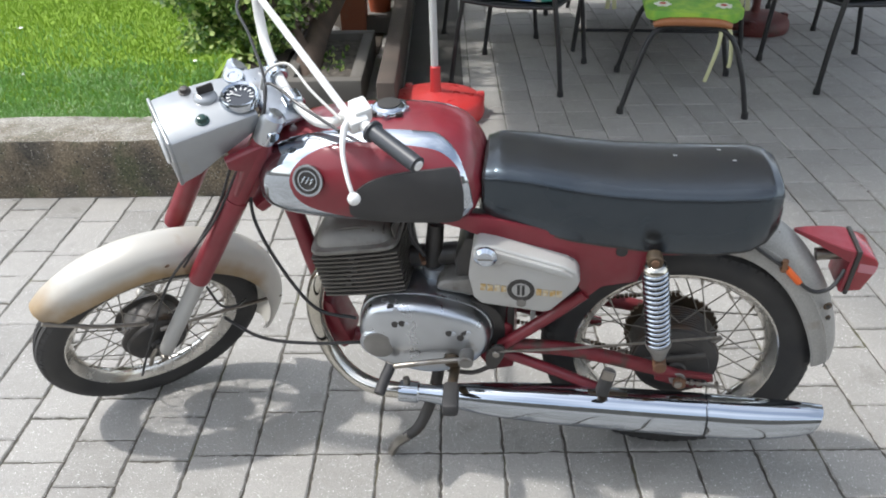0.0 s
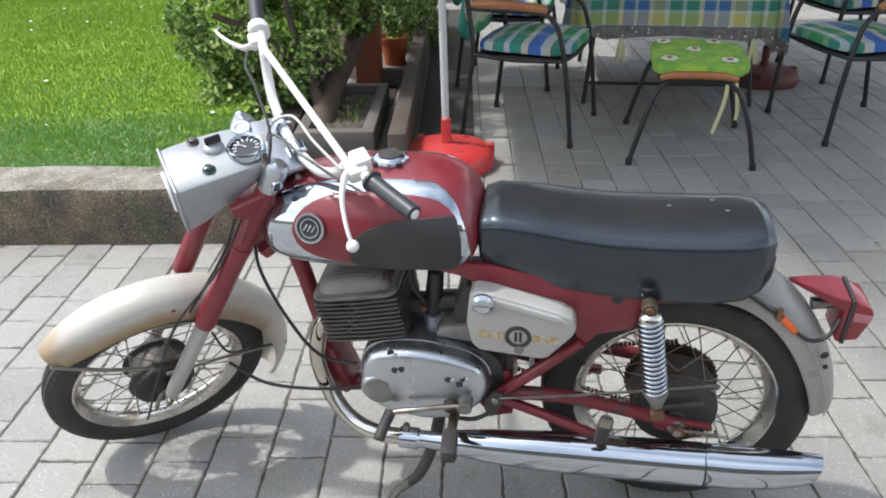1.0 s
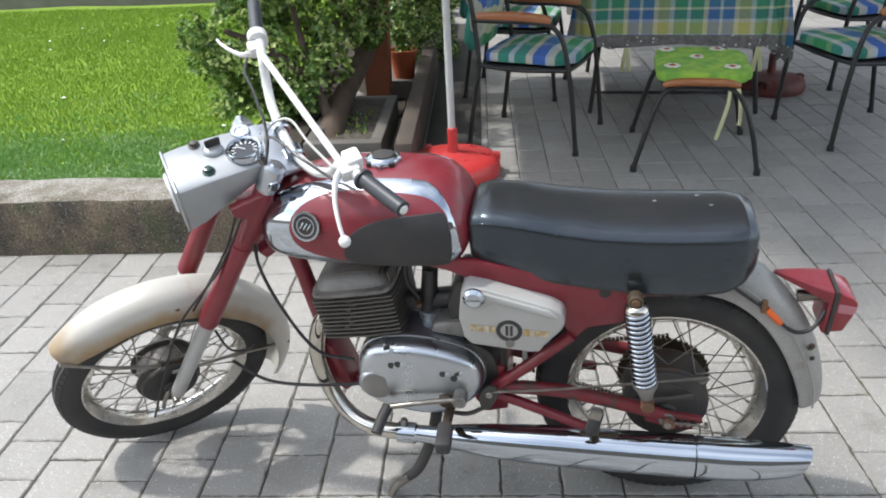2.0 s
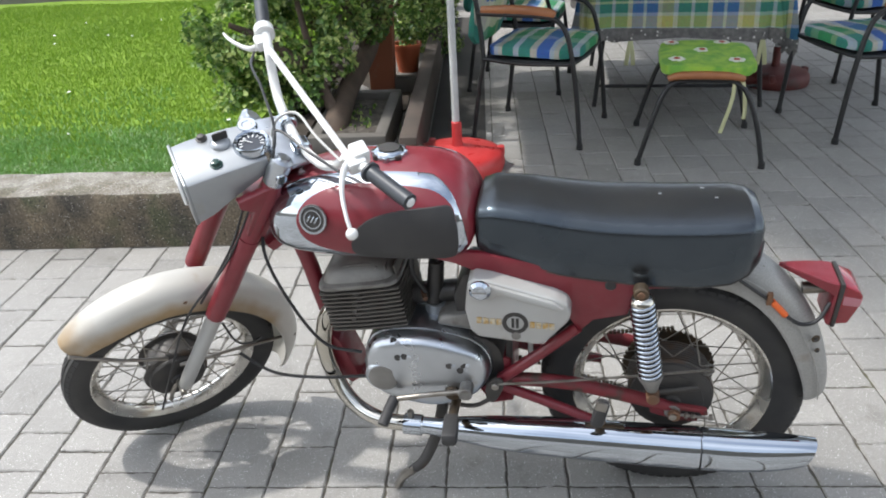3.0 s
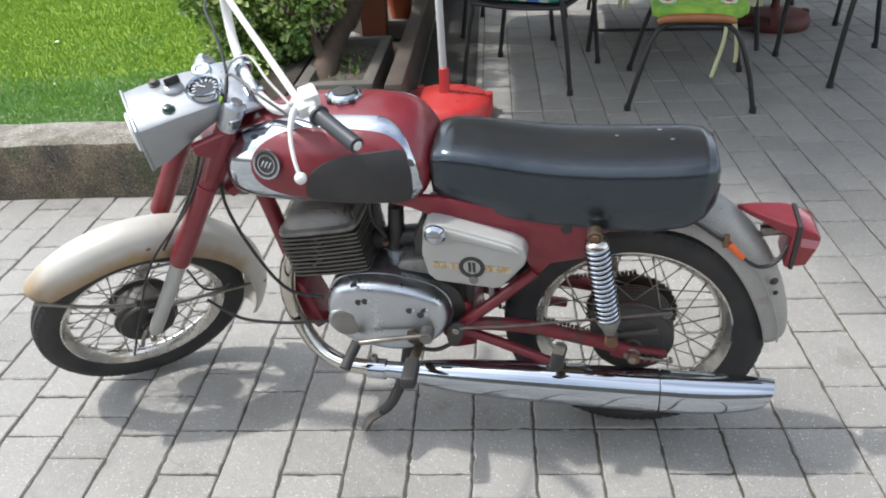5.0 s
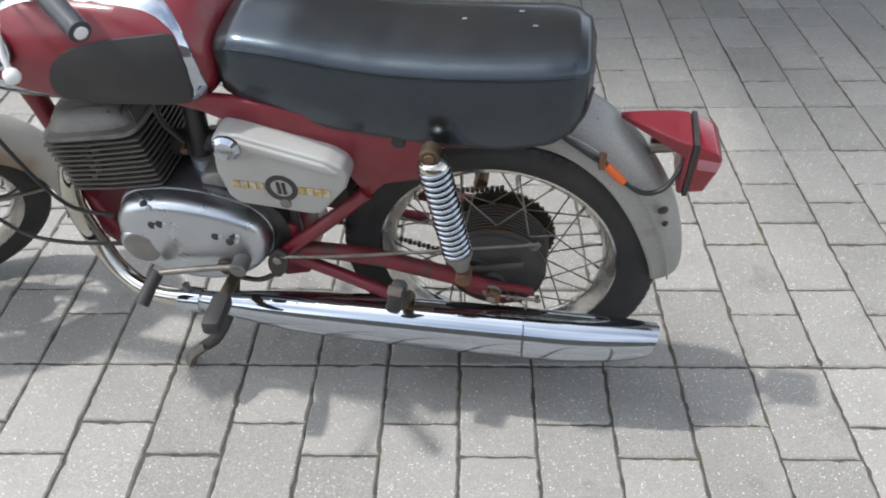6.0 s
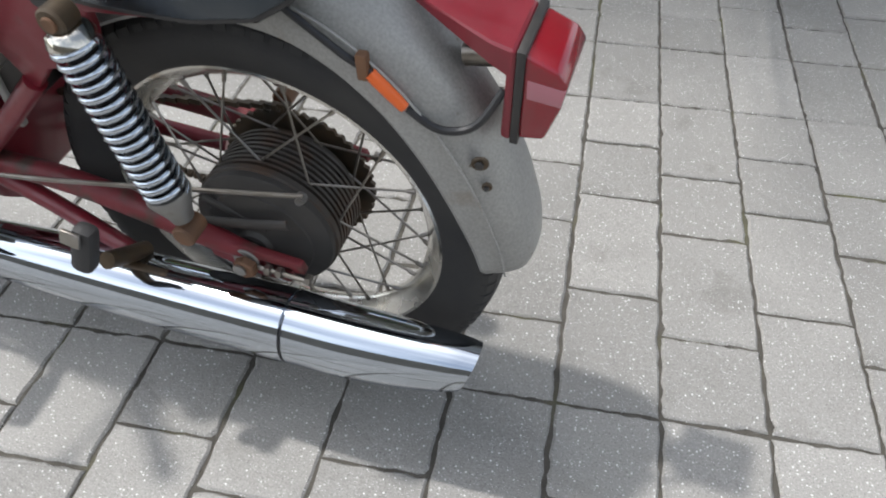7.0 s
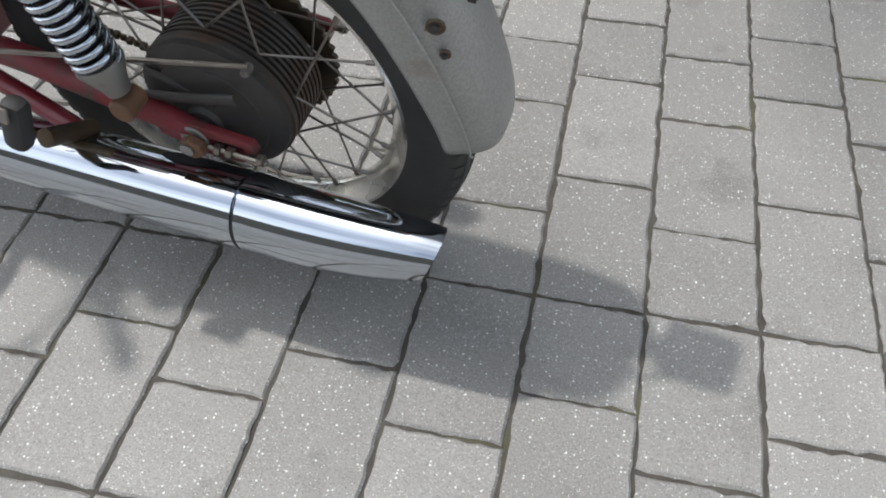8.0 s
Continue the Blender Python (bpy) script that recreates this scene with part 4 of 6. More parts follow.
def wheel_parts(name, m, rim_label, tyre_r, tyre_w, rim_w, hub_builder):
    """Rim with tyre and 36 crossed spokes about the y axis of m."""
    rim = lathe([(0.2375, -rim_w), (0.2395, -rim_w + 0.003), (0.2335, -rim_w + 0.006), (0.226, -rim_w + 0.012), (0.216, -0.006), (0.213, 0),
                 (0.216, 0.006), (0.226, rim_w - 0.012), (0.2335, rim_w - 0.006), (0.2395, rim_w - 0.003), (0.2375, rim_w),
                 (0.232, rim_w), (0.221, rim_w - 0.01), (0.209, 0.007), (0.207, 0), (0.209, -0.007), (0.221, -rim_w + 0.01), (0.232, -rim_w)],
                72, None, m, True)
    wheel = bp(name, rim, RIM, bike, rim_label)
    half = tyre_w
    base, crown = 0.236, tyre_r
    mid = (base + crown) / 2
    prof = [(base - 0.004, -rim_w + 0.003), (base + 0.006, -rim_w - 0.004), (mid - 0.004, -half), (mid + 0.010, -half * 0.99), (crown - 0.014, -half * 0.86),
            (crown - 0.006, -half * 0.66), (crown - 0.010, -half * 0.60), (crown - 0.0035, -half * 0.52), (crown - 0.001, -half * 0.25),
            (crown - 0.006, -half * 0.20), (crown - 0.006, -half * 0.14), (crown, -half * 0.08)]
    prof = prof + [(r, -h) for r, h in reversed(prof)]
    tyre = lathe(prof, 96, None, m, True)
    rubber = bp("tyre", tyre, RUBBER, wheel, "worn black ribbed rubber tyre")
    lugs = bmesh.new()  # tread blocks on both shoulders
    for i in range(84):
        turn = m @ Matrix.Rotation(2 * math.pi * i / 84, 4, "Y")
        for s in (-1, 1):
            lug = [turn @ V(r, s * h, d) for d in (-0.0075, 0.0075) for r, h in ((crown - 0.021, half * 0.925), (crown - 0.0125, half * 0.885), (crown - 0.0045, half * 0.665), (crown - 0.012, half * 0.60))]
            q = [lugs.verts.new(v) for v in lug]
            for f in ((0, 1, 5, 4), (1, 2, 6, 5), (2, 3, 7, 6), (0, 3, 2, 1), (4, 5, 6, 7)):
                lugs.faces.new([q[k] for k in f])
    tagged(bp("tread", lugs, RUBBER, wheel, "", 0), kind="stuff")
    hub_builder(wheel, m)
    me = None
    for i in range(36):
        s = 1 if i % 2 else -1
        a = 2 * math.pi * i / 36
        lean = (1 if (i // 2) % 2 else -1) * radians(34)
        p = m @ V(0.093 * math.cos(a + lean), s * 0.034, 0.093 * math.sin(a + lean))
        q = m @ V(0.2115 * math.cos(a), s * 0.004, 0.2115 * math.sin(a))
        q2 = q + (p - q).normalized() * 0.014
        b = tube([p, q2], 0.0017, 6)
        tube([q2, q], 0.0032, 6, b)
        bp("spoke", b, STEEL, wheel)
    return wheel


def rear_hub(wheel, m):
    ribs = [(0.0, -0.055), (0.094, -0.055), (0.100, -0.050)]
    for i in range(9):
        h = -0.046 + i * 0.0085
        ribs += [(0.100, h), (0.100, h + 0.004), (0.092, h + 0.0045), (0.092, h + 0.008)]
    ribs += [(0.090, 0.034), (0.090, 0.040), (0.0, 0.040)]
    bp("brake_drum", lathe(ribs, 48, None, m), DRUM, wheel, "ribbed rusty brake drum")
    plate = lathe([(0.0, -0.092), (0.020, -0.092), (0.024, -0.086), (0.050, -0.080), (0.074, -0.074), (0.075, -0.071), (0.084, -0.068), (0.0965, -0.061), (0.0975, -0.050), (0, -0.05)], 40, None, m)
    bp("brake_plate", plate, HUB, wheel, "dark cast brake plate")
    teeth = bmesh.new()
    rings = []
    n = 48
    for y in (0.050, 0.056):
        rings.append([teeth.verts.new(m @ V(r * math.cos(a), y, r * math.sin(a))) for i in range(n) for r, a in
                      ((0.108, 2 * math.pi * i / n), (0.1125, 2 * math.pi * (i + 0.35) / n), (0.1125, 2 * math.pi * (i + 0.55) / n), (0.108, 2 * math.pi * (i + 0.9) / n))])
    skin(teeth, rings)
    bp("sprocket", teeth, GREASY, wheel, "greasy toothed chain sprocket")
    bp("axle", tube([m @ V(0, -0.135, 0), m @ V(0, 0.135, 0)], 0.009, 12), STEEL, wheel)
    b = tube([m @ V(0.066, -0.060, 0.082), m @ V(0.074, -0.078, 0.092), m @ V(0.084, -0.082, 0.106)], 0.006, 8, None, 4)
    bp("brake_arm", b, ALLOY_DIRTY, wheel)
    bp("torque_arm", tube([m @ V(-0.115, -0.098, 0.028), m @ V(-0.02, -0.094, 0.042), m @ V(0.058, -0.090, 0.056)], 0.008, 10, None, 3, True, 0.5), HUB, wheel, "dark brake torque arm")
    bp("plate_rib", tube([m @ V(0.02, -0.082, 0.03), m @ V(-0.07, -0.074, 0.055)], 0.005, 8), HUB, wheel)
    bp("axle_nut", disc(m @ V(0.004, -0.118, -0.002), (0, -1, 0), 0.016, 0.014, 6), RUST, wheel)


def front_hub(wheel, m):
    bp("brake_drum", lathe([(0, -0.05), (0.070, -0.05), (0.078, -0.046), (0.090, -0.040), (0.092, -0.034), (0.080, -0.030), (0.078, 0.030),
                            (0.092, 0.034), (0.088, 0.044), (0, 0.046)], 48, None, m), HUB, wheel, "aluminium drum hub")
    bp("brake_plate", lathe([(0, -0.072), (0.018, -0.072), (0.022, -0.066), (0.060, -0.064), (0.078, -0.058), (0.081, -0.052), (0.081, -0.046), (0, -0.046)], 40, None, m),
       BLACK, wheel, "black brake plate")
    bp("brake_arm", tube([m @ V(0.0, -0.066, 0.0), m @ V(-0.028, -0.076, -0.03), m @ V(-0.045, -0.078, -0.068)], 0.006, 8, None, 3), STEEL, wheel)
    bp("axle", tube([m @ V(0, -0.12, 0), m @ V(0, 0.12, 0)], 0.009, 12), STEEL, wheel)


rear = wheel_parts("rear_wheel", Matrix(), "spoked rear wheel with a tarnished chrome rim", 0.314, 0.044, 0.030, rear_hub)


def arched(path, inward, half, depth, lip=0.004, rows=9):
    """A mudguard: crown points in x and z, a deep rounded section that hangs inward."""
    rings = []
    for i, (x, z) in enumerate(path):
        d = V(*inward[i]).normalized()
        w, dp = half[i] if isinstance(half, list) else half, depth[i] if isinstance(depth, list) else depth
        ring = []
        for t in np.linspace(-1, 1, rows * 2 + 1):
            a = abs(t)
            sag = dp * (a**2.6)
            y = w * math.copysign(min(1.0, 1.22 * a - 0.22 * a**3), t)
            ring.append(V(x + d.x * sag, y, z + d.y * sag))
        inner = [V(q.x + d.x * lip, q.y * 0.975, q.z + d.y * lip) for q in reversed(ring)]
        rings.append(ring + inner)
    return loft(rings)


# rear mudguard and tail lamp
path = [(-0.20, 0.345), (-0.10, 0.388), (0.0, 0.408), (0.09, 0.402), (0.160, 0.376), (0.226, 0.322), (0.280, 0.252), (0.322, 0.172), (0.347, 0.092), (0.354, 0.036), (0.348, 0.004)]
cp = curve_points([(x, z, 0) for x, z in path], 4)
path = [(q.x, q.y) for q in cp]
dep = list(np.interp(np.linspace(0, 1, len(path)), [0, 0.4, 0.7, 0.9, 1], [0.070, 0.075, 0.068, 0.055, 0.042]))
wid = list(np.interp(np.linspace(0, 1, len(path)), [0, 0.75, 0.93, 1], [0.074, 0.072, 0.066, 0.048]))
guard = bp("rear_mudguard", arched(path, [(-x, -z, 0) for x, z in path], wid, dep), GUARD_GREY, bike, "grey rear mudguard with bolt holes and stains")
for x, z, r in ((0.308, 0.196, 0.010), (0.316, 0.164, 0.006)):
    bp("bolt_hole", disc((x - 0.012, -0.062, z), (-0.25, 1, 0), r, 0.004, 12), GREASY, guard)
    bp("bolt_hole", disc((x - 0.012, -0.0655, z), (-0.25, 1, 0), r * 0.5, 0.004, 10), BLACK, guard)

for s in (-1, 1):
    line = []
    for (x, z), w, dp in list(zip(path, wid, dep))[12:-2]:
        d = V(-x, 0, -z).normalized()
        line.append(V(x, s * (w * 0.955 + 0.0005), z) + d * dp * 0.50)
    bp("pressed_crease", tube(line, 0.0016, 6), GUARD_GREY, guard)

bracket = bmesh.new()
rings = []
for x, z0, z1, w in ((0.205, 0.348, 0.354, 0.003), (0.235, 0.338, 0.350, 0.017), (0.268, 0.326, 0.344, 0.031), (0.300, 0.313, 0.338, 0.043), (0.322, 0.302, 0.334, 0.046)):
    zm = 0.5 * (z0 + z1)
    rings.append([bracket.verts.new((x, w * c, zm + (z1 - zm) * s)) for c, s in
                  ((-1, -1), (-1, 0.1), (-0.99, 0.8), (-0.93, 1), (0, 1.04), (0.93, 1), (0.99, 0.8), (1, 0.1), (1, -1), (0.9, -0.6), (0, 0.1), (-0.9, -0.6))])
skin(bracket, rings)
tail = bp("tail_lamp", bracket, RED, bike, "red tail lamp on a hooded bracket")
bp("back_plate", slab([(0.312, 0.226), (0.323, 0.222), (0.327, 0.332), (0.318, 0.335)], -0.046, 0.046, 0.004), RED, tail)
bp("lamp_stem", tube([(0.262, 0, 0.290), (0.315, 0, 0.298)], 0.014, 10), STEEL, tail)
bp("gasket", slab([(0.3225, 0.221), (0.3315, 0.220), (0.3365, 0.334), (0.327, 0.335)], -0.0475, 0.0475, 0.0015), BLACK, tail)
bp("lens", slab([(0.330, 0.226), (0.358, 0.230), (0.372, 0.270), (0.378, 0.302), (0.368, 0.316), (0.333, 0.331)], -0.045, 0.045, 0.005, None, 3), LENS, tail, "faceted red tail lamp lens")
bp("reflector", slab([(0.338, 0.280), (0.3725, 0.276), (0.3765, 0.297), (0.338, 0.303)], -0.0455, 0.0455, 0.001), LENS_PALE, tail)
bp("wire", tube([(0.055, -0.068, 0.390), (0.09, -0.071, 0.368), (0.13, -0.0735, 0.340), (0.160, -0.074, 0.318), (0.188, -0.072, 0.299)], 0.004, 8, None, 5), CABLE, guard)
bp("wire_sleeve", tube([(0.186, -0.072, 0.300), (0.203, -0.072, 0.282), (0.219, -0.070, 0.264)], 0.0075, 10, None, 3), ORANGE, guard, "orange cable sleeve")
bp("wire", tube([(0.222, -0.070, 0.262), (0.250, -0.069, 0.242), (0.276, -0.064, 0.240), (0.296, -0.056, 0.252), (0.314, -0.040, 0.282)], 0.0045, 8, None, 5), CABLE, guard)
bp("clip", box((0.012, 0.012, 0.03), (0.180, -0.073, 0.308), 0.002), RUST, guard)

# frame
panel = bp("frame_panel", slab([(-0.60, 0.422), (-0.44, 0.415), (-0.20, 0.375), (-0.02, 0.362), (-0.02, 0.345), (-0.106, 0.338), (-0.106, 0.315), (-0.118, 0.268), (-0.190, 0.250),
                                (-0.222, 0.215), (-0.25, 0.26), (-0.40, 0.345), (-0.50, 0.386), (-0.60, 0.408)], -0.106, -0.090, 0.004), RED, bike, "pressed red frame panel with a bolt hole")
bp("bolt_hole", disc((-0.158, -0.104, 0.346), (0, -1, 0), 0.0125, 0.004, 18), CABLE, panel)
bp("frame_panel", slab([(-0.60, 0.422), (-0.44, 0.415), (-0.02, 0.362), (-0.02, 0.345), (-0.094, 0.338), (-0.112, 0.258), (-0.222, 0.215), (-0.44, 0.36)], 0.090, 0.106, 0.005), RED)
for s in (-1, 1):
    bp("frame_tube", tube([(-0.225, s * 0.10, 0.225), (-0.30, s * 0.10, 0.150), (-0.405, s * 0.095, 0.050)], 0.014, 12, None, 4), RED)
    bp("frame_tube", tube([(-0.43, s * 0.085, 0.03), (-0.31, s * 0.095, -0.006), (-0.165, s * 0.12, -0.045)], 0.013, 12, None, 4), RED)
    bp("swing_arm", tube([(-0.41, s * 0.085, 0.045), (-0.25, s * 0.098, 0.055), (-0.10, s * 0.105, 0.032), (-0.035, s * 0.106, 0.016), (0.02, s * 0.106, 0.004)], [0.017, 0.017, 0.017, 0.015, 0.009], 12, None, 4), RED_DIRTY)
    plate = bp("axle_plate", slab([(-0.055, 0.034), (-0.02, 0.024), (0.03, 0.018), (0.078, 0.012), (0.082, -0.004), (0.068, -0.006), (0.062, 0.002), (0.02, 0.004), (0.018, -0.012), (0.058, -0.014), (0.060, -0.026), (0.02, -0.028), (-0.05, -0.008)],
                           s * 0.108 - 0.006, s * 0.108 + 0.006, 0.002), RED_DIRTY, bike, "greasy slotted axle plate")
    bp("chain_adjuster", tube([(0.0, s * 0.118, -0.004), (0.095, s * 0.118, -0.010)], 0.0035, 8), STEEL, plate)
    for x in (0.028, 0.044, 0.084):
        bp("nut", disc((x, s * 0.118, -0.006), (1, 0, 0), 0.008, 0.008, 6), STEEL, plate)
    bp("washer", disc((0.0, s * 0.113, 0.0), (0, s, 0), 0.019, 0.004, 20), ALLOY_DIRTY, plate)
bp("frame_tube", tube([(-0.915, 0, 0.42), (-0.884, 0, 0.32), (-0.855, 0, 0.17), (-0.815, 0, 0.0), (-0.76, 0, -0.035), (-0.60, 0, -0.04), (-0.43, 0, -0.01)], 0.020, 14, None, 5), RED)
bp("frame_tube", tube([(-0.93, 0, 0.53), (-0.75, 0, 0.50), (-0.5, 0, 0.44), (-0.25, 0, 0.42)], 0.024, 12, None, 4), RED)
bp("steering_head", tube([(-0.985, 0, 0.42), (-0.885, 0, 0.585)], 0.032, 16), RED)
bp("gusset", slab([(-0.845, 0.13), (-0.815, 0.10), (-0.775, -0.02), (-0.80, -0.04), (-0.835, 0.0)], -0.05, 0.05, 0.008), RED)
bp("frame_bridge", slab([(-0.44, 0.12), (-0.38, 0.10), (-0.375, -0.03), (-0.43, -0.045), (-0.46, 0.0)], -0.082, 0.082, 0.006), RED)
bp("frame_strut", box((0.016, 0.012, 0.20), (-0.385, -0.07, 0.16), 0.003), BLACK)
bp("frame_strut", box((0.012, 0.012, 0.14), (-0.335, -0.06, 0.17), 0.003), SILVER)
bp("inner_mudguard", slab([(-0.335, 0.30), (-0.28, 0.32), (-0.275, 0.16), (-0.335, 0.13)], -0.06, 0.06, 0.006), BLACK)

# shock absorbers
for s in (-1, 1):
    top, foot = V(-0.096, s * 0.148, 0.362), V(-0.050, s * 0.136, 0.066)
    d = (foot - top).normalized()
    shock = bp("shock_absorber", tube([top + d * 0.02, foot - d * 0.045], 0.0165, 16), BLACK, bike, "chrome coil spring shock absorber")
    side = d.cross(V(0, 1, 0)).normalized()
    up = d.cross(side)
    turns, length = 16, (foot - top).length - 0.090
    coil = [top + d * (0.028 + length * i / (turns * 20)) + 0.0235 * (math.cos(2 * math.pi * i / 20) * side + math.sin(2 * math.pi * i / 20) * up) for i in range(turns * 20 + 1)]
    bp("coil_spring", tube(coil, 0.0043, 10), CHROME, shock, "chrome coil spring")
    bp("top_cup", tube([top + d * 0.010, top + d * 0.014, top + d * 0.024, top + d * 0.028], [0.017, 0.023, 0.0265, 0.024], 20), CHROME_OLD, shock)
    bp("lower_cup", tube([foot - d * 0.066, foot - d * 0.060, foot - d * 0.035, foot - d * 0.02], [0.026, 0.028, 0.018, 0.014], 20), ALLOY_DIRTY, shock)
    bp("bush", disc(top + V(0, -0.014, 0), (0, 1, 0), 0.0165, 0.028, 18), GREASY, shock)
    bp("bush", disc(foot + V(0, -0.018, 0), (0, 1, 0), 0.015, 0.036, 16), RUST, shock)
    bp("bolt", disc(top + V(0, s * 0.012, 0), (0, s, 0), 0.0085, 0.005, 12), RUST, shock)

# tank
TX = [-0.930, -0.915, -0.880, -0.820, -0.740, -0.640, -0.560, -0.515, -0.487, -0.470, -0.458, -0.450]
TB = [0.434, 0.404, 0.391, 0.386, 0.384, 0.383, 0.384, 0.386, 0.393, 0.407, 0.430, 0.460]
TT = [0.496, 0.528, 0.558, 0.580, 0.595, 0.600, 0.598, 0.587, 0.570, 0.548, 0.524, 0.498]
TW = [0.066, 0.094, 0.114, 0.131, 0.139, 0.141, 0.137, 0.132, 0.124, 0.114, 0.101, 0.080]


def eased(x, xs, ys):
    """A smooth curve through the points, read at x."""
    p = curve_points([(a, b, 0) for a, b in zip(xs, ys)], 8)
    return float(np.interp(x, [q.x for q in p], [q.y for q in p]))


@functools.lru_cache(None)
def tank_at(x):
    return eased(x, TX, TB), eased(x, TX, TT), eased(x, TX, TW)


def tank_side(x, z, out=0.0):
    """The half width of the tank at x and z."""
    b, t, w = tank_at(x)
    m, h = 0.44 * t + 0.56 * b, t - b
    u = (z - m) / (t - m) if z > m else (m - z) / (m - b)
    p = 2.25 if z > m else 3.2
    return w * max(0.0, 1 - min(1.0, abs(u)) ** p) ** (1 / p) + out


rings = []
for q in curve_points([(x, 0, 0) for x in TX], 4):
    b, t, w = tank_at(q.x)
    m = 0.44 * t + 0.56 * b
    ring = []
    for i in range(48):
        a = 2 * math.pi * i / 48
        c, s = math.cos(a), math.sin(a)
        p = 2.25 if s > 0 else 3.2
        ring.append(V(q.x, w * math.copysign(abs(c) ** (2 / p), c), m + ((t - m) if s > 0 else (m - b)) * math.copysign(abs(s) ** (2 / p), s)))
    rings.append(ring)
tank = bp("fuel_tank", loft(rings), RED, bike, "red fuel tank with chrome sides")


def tank_panel(xs, lows, highs, out, s=-1, n=40, rows=14):
    """A raised sheet on the flank of the tank between two curves over x."""
    bm = bmesh.new()
    grid = []
    for x in np.linspace(xs[0], xs[-1], n):
        x = float(x)
        lo, hi = eased(x, xs, lows), eased(x, xs, highs)
        col = []
        for v in np.linspace(0, 1, rows):
            z = lo + (hi - lo) * v
            col.append(bm.verts.new((x, s * tank_side(x, z, out), z)))
        grid.append(col)
    for a, b in zip(grid, grid[1:]):
        for j in range(rows - 1):
            bm.faces.new((a[j], b[j], b[j + 1], a[j + 1]))
    edge = [e for e in bm.edges if e.is_boundary]
    ext = bmesh.ops.extrude_edge_only(bm, edges=edge)
    for v in [g for g in ext["geom"] if isinstance(g, bmesh.types.BMVert)]:
        v.co.y -= s * (out + 0.004)
    return bm


for s in (-1, 1):
    bp("chrome_panel", tank_panel([-0.926] + TX[1:7] + [-0.530, -0.505, -0.486, -0.473, -0.466], [0.446] + [b + 0.004 for b in TB[1:7]] + [0.389, 0.392, 0.399, 0.412, 0.434],
                                  [0.485] + [t - 0.010 for t in TT[1:7]] + [0.580, 0.562, 0.533, 0.497, 0.455], 0.003, s, 90, 34), CHROME, tank, "chrome tank side panel")
    bp("red_panel", tank_panel([-0.840, -0.832, -0.808, -0.76, -0.70, -0.62, -0.54, -0.498, -0.486], [0.488, 0.466, 0.446, 0.430, 0.420, 0.415, 0.416, 0.421, 0.440],
                               [0.502, 0.522, 0.545, 0.566, 0.575, 0.575, 0.566, 0.538, 0.505], 0.0055, s, 60, 20), RED, tank)
    bp("knee_pad", tank_panel([-0.715, -0.708, -0.695, -0.66, -0.60, -0.525, -0.50, -0.490, -0.483], [0.438, 0.427, 0.421, 0.416, 0.415, 0.416, 0.418, 0.424, 0.444],
                              [0.455, 0.476, 0.496, 0.519, 0.534, 0.540, 0.537, 0.520, 0.486], 0.011, s, 50, 16), PAD, tank, "black rubber knee pad")
    yb = s * tank_side(-0.796, 0.507, 0.005)
    badge = bp("badge", disc((-0.796, yb, 0.507), (-0.16, s, 0.30), 0.033, 0.007, 32), BLACK, tank, "round black and silver emblem")
    for r0, r1 in ((0.028, 0.033), (0.0185, 0.0215)):
        turn = V(0, 1, 0).rotation_difference(V(-0.16, s, 0.30).normalized()).to_matrix().to_4x4()
        bp("ring", lathe([(r0, 0.0065), (r0, 0.0085), (r1, 0.0085), (r1, 0.0065)], 32, None, Matrix.Translation((-0.796, yb, 0.507)) @ turn, True), CHROME, tank)
    for k in (-1, 0, 1):
        bp("emblem_bar", box((0.017, 0.003, 0.004), (k * 0.004, 0.0075, k * 0.008), 0.001, None, Matrix.Translation((-0.796, yb, 0.507)) @ turn), CHROME, tank)

cap = bp("filler_cap", lathe([(0, 0.025), (0.024, 0.025), (0.033, 0.022), (0.037, 0.016), (0.037, 0.010), (0.033, 0.006), (0.031, 0.0), (0, 0)], 36, None,
                             Matrix.Translation((-0.650, 0.002, 0.589)) @ pose(0, 0, 0, 90)), CHROME, tank, "chrome screw cap with a scalloped rim")
bp("cap_insert", lathe([(0, 0.0), (0.022, 0.0), (0.024, 0.003), (0.0, 0.004)], 24, None, Matrix.Translation((-0.650, 0.002, 0.613)) @ pose(0, 0, 0, 90)), BLACK, tank)
for i in range(8):
    a = 2 * math.pi * i / 8
    bp("scallop", disc((-0.650 + 0.034 * math.cos(a), 0.002 + 0.034 * math.sin(a), 0.592), (0, 0, 1), 0.0085, 0.016, 12), BLACK if i % 2 else CHROME, tank)

